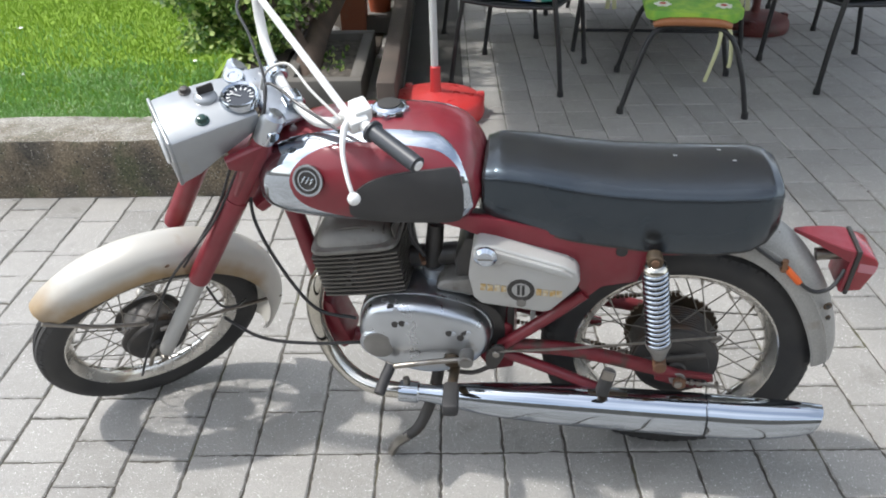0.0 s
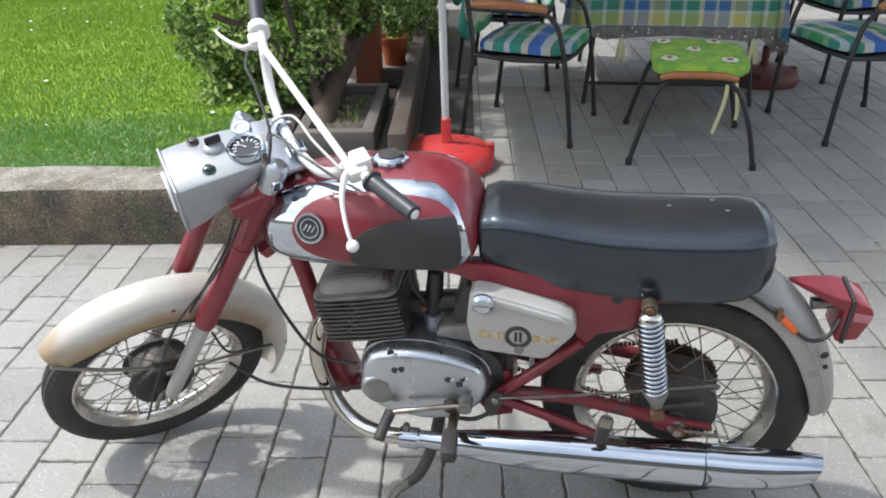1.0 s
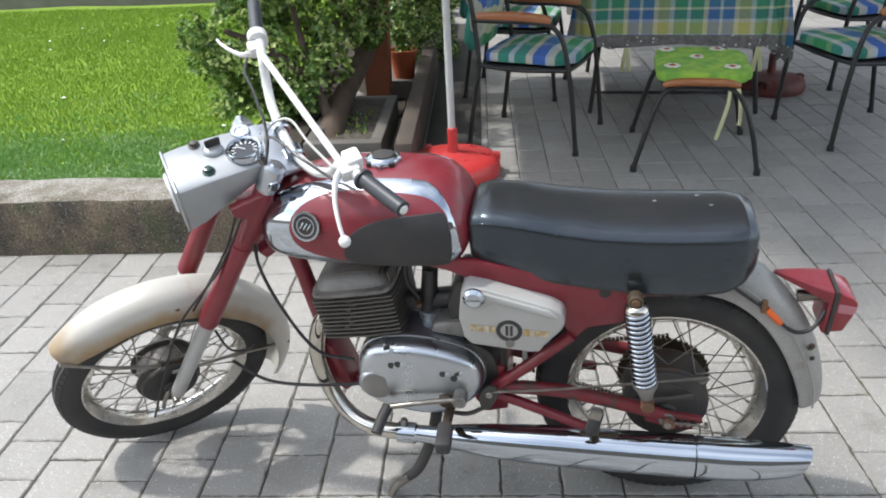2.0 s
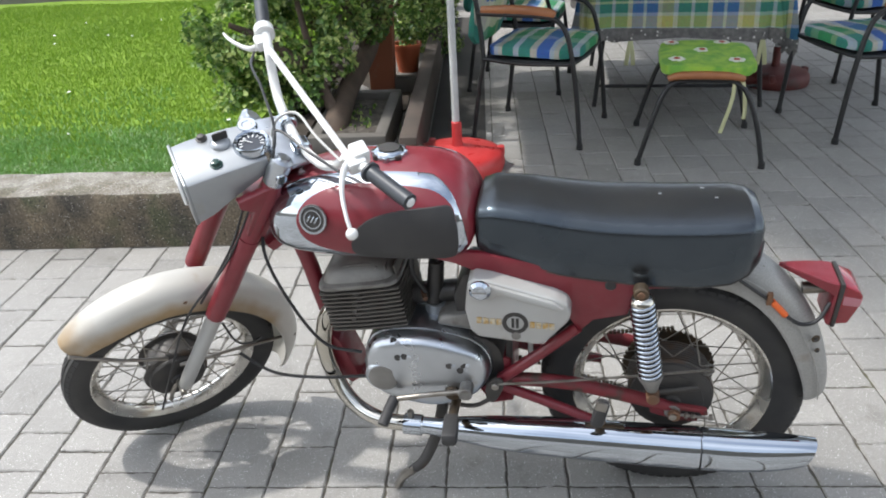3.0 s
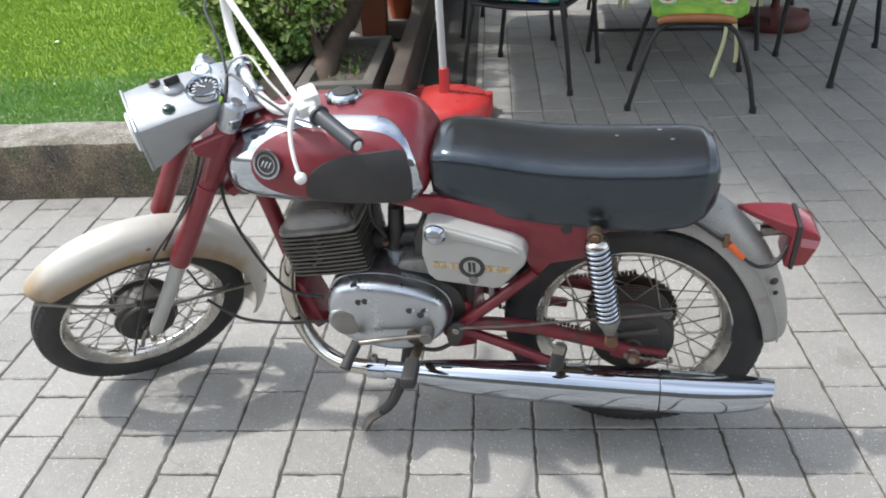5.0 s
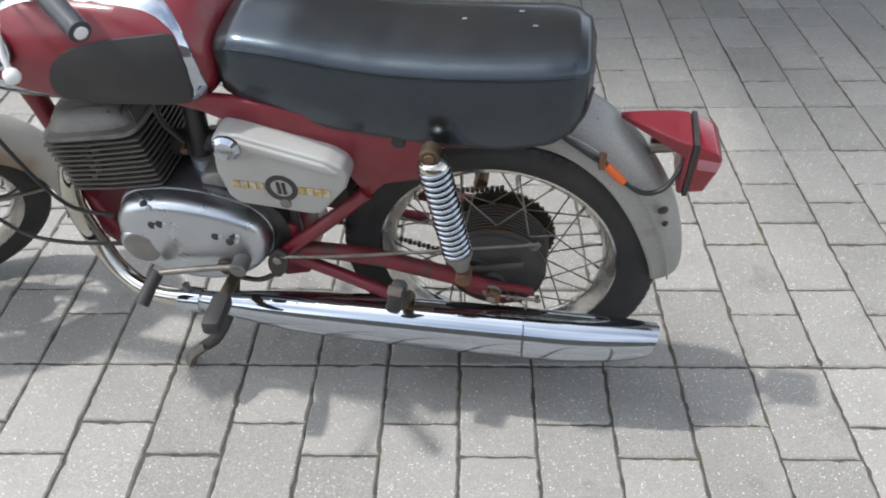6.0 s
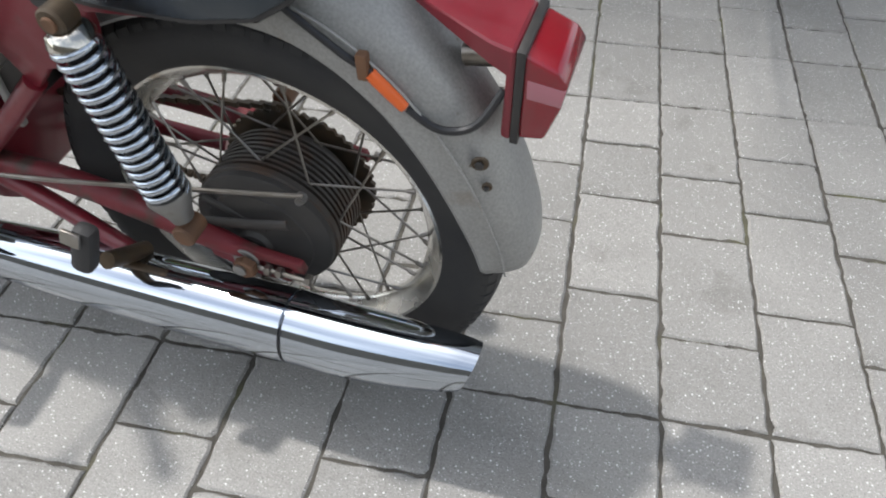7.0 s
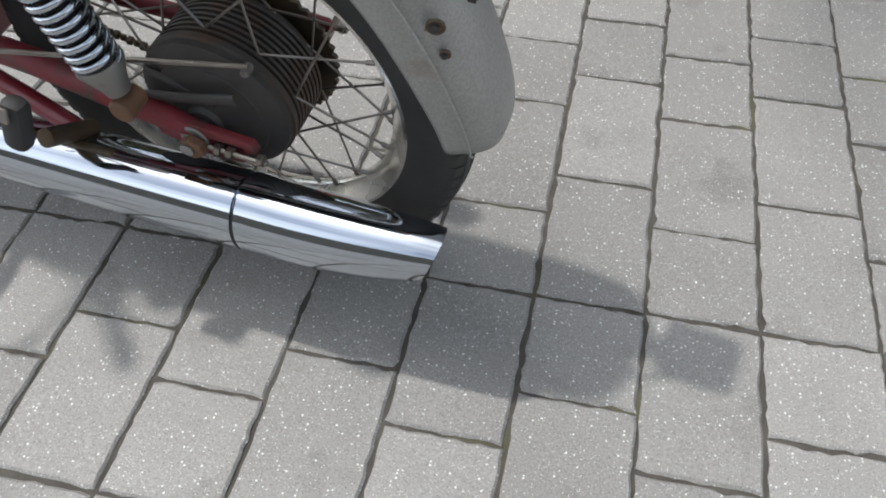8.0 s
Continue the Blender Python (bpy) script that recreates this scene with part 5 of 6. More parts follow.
# seat
SX_ = [-0.455, -0.449, -0.42, -0.34, -0.26, -0.18, -0.08, 0.02, 0.09, 0.122, 0.143, 0.152]
SB = [0.446, 0.416, 0.400, 0.378, 0.362, 0.354, 0.347, 0.347, 0.358, 0.376, 0.404, 0.432]
ST = [0.494, 0.520, 0.530, 0.525, 0.514, 0.507, 0.506, 0.509, 0.513, 0.512, 0.502, 0.476]
SW = [0.078, 0.092, 0.100, 0.106, 0.110, 0.113, 0.115, 0.114, 0.110, 0.100, 0.083, 0.053]
rings = []
for q in np.linspace(0, len(SX_) - 1, 45):
    x, b, t, w = (float(np.interp(q, range(len(SX_)), a)) for a in (SX_, SB, ST, SW))
    k = min(1.0, (t - b) / 0.12)
    crease = t - 0.026 * min(1.0, (t - b) / 0.12)
    ring = []
    for yy, zz in ((-0.92, b), (-0.985, b + 0.010), (-1.0, 0.5 * (b + crease)), (-0.995, crease - 0.016), (-0.975, crease), (-0.945, t - 0.021 * k), (-0.89, t - 0.015 * k), (-0.78, t - 0.0095 * k), (-0.60, t - 0.0055 * k), (-0.35, t - 0.003), (0, t)):
        ring.append(V(x, yy * w, zz))
    ring = ring + [V(v.x, -v.y, v.z) for v in reversed(ring[:-1])]
    rings.append(ring + [V(x, 0.45 * w, b - 0.002), V(x, 0, b - 0.002), V(x, -0.45 * w, b - 0.002)])
seat = bp("seat", loft(rings), VINYL, bike, "long black vinyl seat with light scuffs", 60)
pip = [V(float(np.interp(q, range(len(SX_)), SX_)), -float(np.interp(q, range(len(SX_)), SW)) * 0.978, float(np.interp(q, range(len(SX_)), ST)) - 0.025 * min(1.0, float(np.interp(q, range(len(SX_)), ST) - np.interp(q, range(len(SX_)), SB)) / 0.12)) for q in np.linspace(0, len(SX_) - 1, 40)]
pipe = pip + [V(v.x, -v.y, v.z) for v in reversed(pip)]
bp("piping", tube(pipe, 0.0011, 6), VINYL, seat)
bp("seat_trim", tube([V(v.x, v.y * 0.97, float(np.interp(v.x, SX_, SB)) + 0.006) for v in pip[8:]], 0.004, 6), BLACK, seat)
for x, y in ((-0.06, 0.02), (0.03, 0.045), (0.055, 0.0)):
    bp("paint_fleck", box((0.008, 0.0045, 0.0012), (x, y, float(np.interp(x, SX_, ST)) + 0.001), 0.0004), NACELLE, seat)

# side covers
for s in (-1, 1):
    y0, y1 = (-0.150, -0.070) if s < 0 else (0.070, 0.150)
    cover = bp("side_cover", slab([(-0.466, 0.364), (-0.474, 0.292), (-0.463, 0.236), (-0.446, 0.219), (-0.316, 0.205), (-0.298, 0.209), (-0.246, 0.272), (-0.239, 0.296),
                                   (-0.248, 0.318), (-0.272, 0.332), (-0.420, 0.372), (-0.452, 0.377)], y0, y1, 0.0065, None, 3), SILVER, bike, "silver painted tool box cover")
    yy = y0 if s < 0 else y1
    if s < 0:
        bp("shelf", slab([(-0.462, 0.362), (-0.466, 0.330), (-0.416, 0.326), (-0.396, 0.342), (-0.272, 0.308), (-0.254, 0.309), (-0.276, 0.326), (-0.420, 0.366), (-0.448, 0.370)], yy - 0.008, yy + 0.004, 0.004), SILVER, cover)
        knob = bp("knob", disc((-0.436, yy - 0.002, 0.356), (0, -1, 0), 0.024, 0.020, 28, None, 0.3), CHROME, cover, "round chrome knob")
        bp("slot", box((0.030, 0.002, 0.004), (-0.436, yy - 0.022, 0.356), 0.0005), ALLOY_DIRTY, cover)
        rx = -0.362
        bp("emblem", lathe([(0.0195, 0), (0.0195, 0.002), (0.029, 0.002), (0.029, 0)], 32, None, Matrix.Translation((rx, yy - 0.0015, 0.264)), True), BLACK, cover)
        for dx in (-0.005, 0.005):
            bp("emblem_bar", box((0.006, 0.002, 0.026), (rx + dx, yy - 0.001, 0.264)), BLACK, cover)
        for dx, w in ((-0.080, 0.012), (-0.065, 0.012), (-0.050, 0.012), (-0.036, 0.011), (0.038, 0.011), (0.052, 0.012), (0.067, 0.012), (0.081, 0.012)):
            bp("lettering_bar", box((w, 0.0024, 0.016), (rx + dx, yy - 0.0012, 0.264 - 0.05 * dx), 0.0004), GOLD, cover)
        bp("oval_plate", lathe([(0, 0), (0.0105, 0), (0.0105, 0.002), (0, 0.002)], 24, None, Matrix.Translation((rx + 0.002, yy - 0.002, 0.229))), ALLOY_DIRTY, cover)

# engine
outline = smooth_outline([(-0.727, 0.142), (-0.738, 0.074), (-0.708, 0.010), (-0.63, -0.022), (-0.545, -0.026), (-0.455, 0.020), (-0.424, 0.094), (-0.462, 0.160), (-0.58, 0.192), (-0.685, 0.180)], 5)
crank = bp("crankcase", slab(outline, -0.095, 0.10, 0.012), ALLOY, bike, "grey cast aluminium engine case with oil stains")
inset = [(x * 0.975 + 0.025 * -0.582, z * 0.96 + 0.04 * 0.105) for x, z in outline]
rings = []
for y, k in ((-0.094, 1.0), (-0.112, 0.995), (-0.122, 0.975), (-0.130, 0.94), (-0.1355, 0.89), (-0.140, 0.80), (-0.1435, 0.62), (-0.1455, 0.40), (-0.146, 0.1)):
    rings.append([V(-0.580 + (x + 0.580) * k, y, 0.100 + (z - 0.100) * k) for x, z in inset])
cover = bp("engine_cover", loft(rings), ALLOY, crank, "polished domed engine side cover", 60)
bp("round_cap", disc((-0.684, -0.126, 0.070), (0, -1, 0), 0.046, 0.016, 36, None, 0.22), ALLOY, crank)
bp("cap_dish", disc((-0.684, -0.1415, 0.070), (0, -1, 0), 0.037, 0.003, 30), ALLOY_DIRTY, crank)
bp("cover_ridge", tube([(-0.700, -0.119, 0.152), (-0.655, -0.124, 0.172), (-0.58, -0.126, 0.180), (-0.50, -0.122, 0.165), (-0.452, -0.118, 0.130)], 0.004, 8, None, 5), ALLOY, crank)


def inside(x, z, poly):
    hit = False
    for (x0, z0), (x1, z1) in zip(poly, poly[1:] + poly[:1]):
        if (z0 > z) != (z1 > z) and x < x0 + (x1 - x0) * (z - z0) / (z1 - z0):
            hit = not hit
    return hit


def cover_y(x, z):
    """The face of the domed cover at x and z."""
    for ring in reversed(rings):
        if inside(x, z, [(q.x, q.z) for q in ring]):
            return ring[0].y
    return -0.10


for x, z in ((-0.668, 0.180), (-0.652, 0.176), (-0.642, 0.138), (-0.626, 0.142), (-0.520, 0.122), (-0.487, 0.124), (-0.494, 0.110)):
    y = cover_y(x, z)
    bp("cover_recess", disc((x, y + 0.003, z), (0, -1, 0.3), 0.0085, 0.006, 12), BLACK, crank)
    bp("screw", disc((x + 0.011, cover_y(x + 0.011, z - 0.002) + 0.003, z - 0.002), (0, -1, 0.2), 0.006, 0.007, 10), ALLOY, crank)
lever = bp("gear_lever", tube([(-0.480, -0.162, 0.062), (-0.56, -0.166, 0.050), (-0.655, -0.170, 0.030)], 0.0065, 10, None, 4), STEEL, bike, "steel gear lever with a black rubber")
bp("lever_boss", disc((-0.480, -0.130, 0.062), (0, -1, 0), 0.017, 0.046, 18), ALLOY_DIRTY, lever)
bp("lever_rubber", tube([(-0.655, -0.165, 0.030), (-0.666, -0.195, 0.012), (-0.674, -0.225, -0.004)], 0.0135, 12), PAD, lever)
bp("lever_boss", disc((-0.515, -0.132, 0.040), (0, -1, 0), 0.020, 0.020, 14), GREASY, crank)
bp("gearbox_rear", slab(smooth_outline([(-0.50, 0.02), (-0.42, 0.02), (-0.395, 0.08), (-0.42, 0.15), (-0.50, 0.16)], 4), -0.085, 0.085, 0.01), BLACK, crank)
bp("sump_bolt", disc((-0.56, -0.08, -0.012), (0, 0, -1), 0.02, 0.012, 12), GREASY, crank)

CYL = Matrix.Translation((-0.714, 0, 0.172)) @ pose(0, 0, 0, 0, -9, 0)
barrel = bp("cylinder", box((0.12, 0.12, 0.14), (0, 0, 0.07), 0.02, None, CYL), HEAD, bike, "finned grey cylinder")
for i in range(10):
    w = 0.098 + 0.0004 * i
    o = smooth_outline([(-w, -w * 0.75), (-w * 0.75, -w), (w * 0.75, -w), (w, -w * 0.75), (w, w * 0.75), (w * 0.75, w), (-w * 0.75, w), (-w, w * 0.75)], 2)
    b = slab(o, 0, 0.0038)
    bmesh.ops.transform(b, matrix=CYL @ Matrix.Translation((0, 0, 0.012 + i * 0.0118)) @ pose(0, 0, 0, 90), verts=b.verts)
    bp("fin", b, HEAD, barrel)
for i in range(2, 9):
    bp("fin_spacer", box((0.013, 0.010, 0.0078), (-0.040 + 0.011 * (i % 2) + 0.004 * i, -0.095, 0.0198 + i * 0.0118), 0.001, None, CYL), BLACK, barrel)
# the head: a low dome over a fin plate, with cast ribs along it
head = bmesh.new()
rings = []
for z, wx, wy, e in ((0.130, 0.102, 0.104, 0.3), (0.134, 0.103, 0.105, 0.3), (0.139, 0.101, 0.103, 0.3), (0.143, 0.092, 0.093, 0.4), (0.158, 0.086, 0.085, 0.45), (0.170, 0.076, 0.072, 0.5), (0.179, 0.060, 0.054, 0.6), (0.183, 0.038, 0.034, 0.7), (0.184, 0.01, 0.01, 1.0)):
    rings.append([head.verts.new(CYL @ V(wx * math.copysign(abs(math.cos(a)) ** e, math.cos(a)), wy * math.copysign(abs(math.sin(a)) ** e, math.sin(a)), z)) for a in [2 * math.pi * i / 40 for i in range(40)]])
skin(head, rings)
head_ob = bp("cylinder_head", head, mat("head_alloy", (0.235, 0.225, 0.205), 0.5, 0.45, color2=(0.13, 0.122, 0.11), scale=12, bump=0.15, bscale=300, dirt=(0.075, 0.066, 0.055), dirt_scale=14, dirt_edge=0.56), bike, "domed cast cylinder head with dark ribs", 35)
for dy in (-0.066, -0.022, 0.024, 0.066):
    arc = [CYL @ V(x, dy * (1 - 0.25 * (x / 0.09) ** 2), 0.187 - 0.012 * (dy / 0.066) ** 2 - 0.042 * abs(x / 0.094) ** 2.4) for x in np.linspace(-0.092, 0.092, 15)]
    bp("head_fin", tube(arc, 0.0034, 8), HEAD, head_ob)
for x in (0.050, 0.072, 0.094):
    bp("head_fin", box((0.004, 0.15, 0.034), (x, 0, 0.152), 0.001, None, CYL), HEAD, head_ob)
carb = bp("carburettor", tube([(-0.565, -0.01, 0.12), (-0.565, -0.01, 0.215)], 0.030, 18), NACELLE, bike, "small grey carburettor")
bp("slide_tube", tube([(-0.572, -0.01, 0.21), (-0.560, -0.01, 0.33)], [0.022, 0.019], 16), BLACK, carb)
bp("intake", tube([(-0.63, 0, 0.225), (-0.50, 0, 0.245)], 0.027, 16), BLACK, carb)
bp("carb_screw", tube([(-0.585, -0.05, 0.245), (-0.60, -0.01, 0.245)], 0.006, 8), RUST, carb)
bp("fuel_hose", tube([(-0.60, -0.03, 0.42), (-0.612, -0.05, 0.33), (-0.585, -0.04, 0.26)], 0.006, 8, None, 5), CABLE, carb)
bp("throttle_cable", tube([(-0.545, -0.02, 0.43), (-0.548, -0.02, 0.37), (-0.560, -0.01, 0.325)], 0.0045, 8, None, 5), CABLE, carb)
bp("air_box", slab([(-0.51, 0.17), (-0.42, 0.17), (-0.42, 0.33), (-0.49, 0.33), (-0.515, 0.27)], -0.065, 0.065, 0.01), BLACK)
bp("rear_case_cover", slab([(-0.56, 0.19), (-0.42, 0.17), (-0.42, 0.215), (-0.48, 0.23), (-0.55, 0.215)], -0.08, 0.08, 0.012), ALLOY_DIRTY, crank)

# exhaust
ex = bp("exhaust_pipe", tube([(-0.770, -0.045, 0.226), (-0.802, -0.052, 0.224), (-0.836, -0.062, 0.181), (-0.851, -0.068, 0.098), (-0.834, -0.076, 0.012), (-0.784, -0.104, -0.052), (-0.71, -0.132, -0.076), (-0.61, -0.138, -0.081)],
                               0.0205, 18, None, 7), CHROME_OLD, bike, "curved chrome exhaust pipe with heat stains")
bp("flange_nut", tube([(-0.775, -0.046, 0.226), (-0.806, -0.053, 0.222)], 0.028, 14), ALLOY_DIRTY, ex)
prof = [(-0.640, 0.0235, -0.080), (-0.600, 0.0245, -0.081), (-0.596, 0.021, -0.081), (-0.56, 0.023, -0.083), (-0.50, 0.032, -0.084), (-0.42, 0.041, -0.085), (-0.30, 0.0475, -0.085), (-0.15, 0.050, -0.085),
        (0.0, 0.0505, -0.085), (0.064, 0.0505, -0.084), (0.0645, 0.047, -0.084), (0.0685, 0.047, -0.084), (0.069, 0.0505, -0.084), (0.14, 0.050, -0.084), (0.21, 0.0465, -0.080), (0.275, 0.040, -0.073), (0.306, 0.035, -0.069)]
fine = []
for lot in (prof[:4], prof[4:10], prof[10:12], prof[12:]):  # smooth between the steps of the profile
    fine += [tuple(q) for q in curve_points(lot, 5)] if len(lot) > 4 else lot
rings = []
for x, r, z in fine:
    y = -0.138 - 0.004 * (x + 0.6)
    rings.append([V(x + 0.018 * math.sin(a) * max(0.0, (x - 0.26) / 0.055), y + 0.95 * r * math.cos(a), z + r * 1.05 * math.sin(a)) for a in [2 * math.pi * i / 56 for i in range(56)]])
inner = [[V(q.x - 0.002, q.y * 0.94 + 0.06 * (-0.1417), q.z * 0.94 - 0.06 * 0.06) for q in rings[-1]]]
inner.append([q - V(0.06, 0, 0.004) for q in inner[0]])
muf = bp("silencer", loft(rings + inner), CHROME, bike, "long polished chrome silencer with a clamp seam")
bp("clamp", tube([(-0.645, -0.138, -0.080), (-0.60, -0.138, -0.081)], 0.0265, 20), CHROME, muf)
bp("seam", tube([(0.0655, -0.138 - 0.004 * 0.665, -0.084), (0.0675, -0.138 - 0.004 * 0.665, -0.084)], 0.0488, 48), CABLE, muf)
bp("clamp_bolt", disc((-0.628, -0.135, -0.057), (0, 0, 1), 0.009, 0.018, 6), STEEL, muf)

# foot pegs, stand, brake rod
peg = bp("foot_peg", tube([(-0.510, -0.10, 0.0), (-0.508, -0.21, 0.018)], 0.012, 12), GREASY, bike, "black rubber foot peg")
bp("peg_rubber", box((0.036, 0.092, 0.032), (0, 0, 0), 0.009, None, Matrix.Translation((-0.506, -0.246, 0.020)) @ pose(0, 0, 0, -8, 0, 5)), PAD, peg)
stand = bp("side_stand", tube([(-0.555, -0.045, -0.045), (-0.575, -0.080, -0.150), (-0.605, -0.125, -0.215), (-0.640, -0.148, -0.238)], [0.015, 0.015, 0.014, 0.012], 12, None, 4, True, 0.7), HUB, bike, "worn steel side stand")
bp("stand_foot", tube([(-0.630, -0.146, -0.232), (-0.658, -0.152, -0.252), (-0.676, -0.156, -0.284)], [0.010, 0.011, 0.012], 8, None, 4, True, 1.4), STEEL, stand)
peg2 = bp("pillion_peg", tube([(-0.165, -0.11, -0.040), (-0.165, -0.175, 0.010)], 0.012, 12), GREASY, bike, "folded pillion foot peg")
bp("peg_rubber", box((0.030, 0.028, 0.070), (0, 0, 0), 0.010, None, Matrix.Translation((-0.168, -0.192, 0.052)) @ pose(0, 0, 0, -12, 14, 0)), PAD, peg2)
bp("peg_plate", box((0.026, 0.006, 0.022), (0, 0, 0), 0.0025, None, Matrix.Translation((-0.166, -0.206, 0.084)) @ pose(0, 0, 0, -12, 14, 0)), STEEL, peg2)
bp("peg_bracket", slab([(-0.20, -0.03), (-0.11, -0.03), (-0.095, -0.075), (-0.13, -0.095), (-0.19, -0.085)], -0.150, -0.138, 0.003), GREASY, peg2)
bp("brake_rod", tube([(-0.42, -0.128, 0.060), (-0.24, -0.126, 0.085), (0.084, -0.082, 0.107)], 0.0032, 8, None, 4), STEEL)
pivot = bp("brake_pivot", slab(smooth_outline([(-0.437, 0.050), (-0.415, 0.078), (-0.395, 0.070), (-0.398, 0.040), (-0.418, 0.004), (-0.436, 0.012)], 3), -0.130, -0.120, 0.003), HUB, bike, "greasy brake lever pivot")
bp("pivot_nut", disc((-0.414, -0.130, 0.058), (0, -1, 0), 0.0095, 0.008, 6), STEEL, pivot)
bp("return_spring", tube([(-0.426, -0.126, 0.012), (-0.47, -0.122, -0.018), (-0.53, -0.112, -0.024)], 0.0055, 10, None, 4), HUB, pivot)
for z0, z1 in ((0.118, 0.112), (-0.062, -0.110)):
    b = bmesh.new()
    for i in range(44):
        x = -0.42 + i * 0.0098
        z = 0.055 + (z0 - 0.055) * i / 43 if z0 > 0 else 0.01 + (z1 - 0.01) * i / 43
        box((0.008, 0.010 if i % 2 else 0.006, 0.008), (x, 0.053, z), 0, b)
    bp("drive_chain", b, GREASY, bike, "greasy drive chain")

# ---- the steered front end, built straight and then turned about the steering axis ----
RAKE, STEER = radians(30.0), radians(40.9)
AXIS0, UPA = V(-1.269, 0.012, 0), V(math.sin(RAKE), 0, math.cos(RAKE))
AHEAD = V(-math.cos(RAKE), 0, math.sin(RAKE))
TURNED = Matrix.Translation(AXIS0) @ Matrix.Rotation(STEER, 4, UPA) @ Matrix.Translation(-AXIS0)
before = {o.name for o in bpy.data.objects}
HUBC = AXIS0 + UPA * -0.060 + AHEAD * 0.035
SMALL = 0.93  # the front wheel is a size smaller than the rear one
front = wheel_parts("front_wheel", Matrix.Translation(HUBC) @ Matrix.Scale(SMALL, 4), "spoked front wheel with a tarnished chrome rim", 0.306, 0.038, 0.027, front_hub)


def on_leg(z, y, f=0.030):
    """A point of a fork leg at the height z."""
    k = (z - AHEAD.z * f) / UPA.z
    return AXIS0 + UPA * k + AHEAD * f + V(0, y, 0)


for s in (-1, 1):
    y = s * 0.092
    leg = bp("fork_leg", tube([on_leg(0.215, y), on_leg(0.222, y), on_leg(0.585, y), on_leg(0.598, y)], [0.024, 0.0255, 0.0255, 0.022], 24), RED, bike, "red fork tube")
    bp("slider", tube([on_leg(-0.030, y), on_leg(-0.022, y), on_leg(0.02, y), on_leg(0.225, y)], [0.014, 0.0185, 0.019, 0.020], 22), SILVER, leg, "grey fork slider")
    bp("fork_ear", tube([on_leg(0.588 - 0.012 * (s > 0), y), on_leg(0.596 - 0.012 * (s > 0), y), on_leg(0.640 - 0.022 * (s > 0), y), on_leg(0.652 - 0.022 * (s > 0), y), on_leg(0.656 - 0.022 * (s > 0), y), on_leg(0.660 - 0.022 * (s > 0), y)], [0.0205, 0.0225, 0.026, 0.0245, 0.015, 0.013], 22), ALLOY, leg, "polished conical fork cap")
    bp("ear_bolt", disc(on_leg(0.622, y) + V(0.0, s * 0.019, 0), (0.2, s, 0), 0.013, 0.010, 16), CHROME, leg)
    bp("fork_bracket", slab([(-1.048, 0.592), (-1.046, 0.568), (-1.018, 0.545), (-1.050, 0.480), (-1.010, 0.455), (-0.950, 0.572), (-0.955, 0.602)], y - 0.010, y + 0.010, 0.004), RED, leg)
    bp("fork_ring", tube([on_leg(0.44, y), on_leg(0.452, y)], 0.0275, 22), RED, leg)
yoke = bp("yoke", slab([(-1.015, 0.425), (-0.93, 0.47), (-0.91, 0.44), (-1.0, 0.395)], -0.105, 0.105, 0.008), RED, bike)
bp("top_yoke", slab([(-0.945, 0.640), (-0.870, 0.628), (-0.865, 0.614), (-0.940, 0.616)], -0.085, 0.085, 0.006), ALLOY)

# front mudguard
a0, a1 = radians(128), radians(-33)
path, inw, wid, dep = [], [], [], []
for i in range(40):
    t = i / 39
    a = a0 + (a1 - a0) * t
    r = SMALL * (0.372 + 0.014 * math.sin(math.pi * min(1, t * 1.1)) - 0.012 * max(0, t - 0.8) / 0.2)
    path.append((HUBC.x + r * math.cos(a), HUBC.z + r * math.sin(a)))
    inw.append((-math.cos(a), -math.sin(a), 0))
    wid.append(float(np.interp(t, [0, 0.03, 0.15, 0.85, 0.97, 1], [0.040, 0.052, 0.064, 0.062, 0.050, 0.03])))
    dep.append(float(np.interp(t, [0, 0.1, 0.5, 0.8, 1], [0.045, 0.060, 0.066, 0.052, 0.02])))
fguard = bp("front_mudguard", arched(path, inw, wid, dep), FENDER, bike, "cream front mudguard with yellowed stains")
rust = fguard.data.attributes.new("stain", "FLOAT", "POINT")  # the near lip and the tip are yellowed
for k, d in enumerate(rust.data):
    i, j = divmod(k, 38)
    a = abs(min(j, 37 - j) - 9) / 9
    lip = max(0.0, (a - 0.62) / 0.30) * max(0.0, min(1.0, (31 - i) / 7))
    d.value = max(min(1.0, lip), max(0.0, 1 - i / 5.0))
for s in (-1, 1):
    y = s * 0.068
    bp("mudguard_stay", tube([HUBC + (V(-0.200, -0.056, 0.262) if s < 0 else V(-0.14, 0.056, 0.215)), HUBC + V(-0.1, y, 0.185), HUBC + V(0.0, s * 0.070, 0.120)], 0.005, 8), STEEL, fguard)
    bp("mudguard_stay", tube([HUBC + V(0.335, s * 0.056, -0.02), HUBC + V(0.15, y, 0.045), HUBC + V(0.02, s * 0.072, 0.075)], 0.005, 8), STEEL, fguard)
bp("cable_clip", box((0.013, 0.010, 0.013), HUBC + V(0.095, -0.0625, 0.305), 0.003), RUST, fguard)

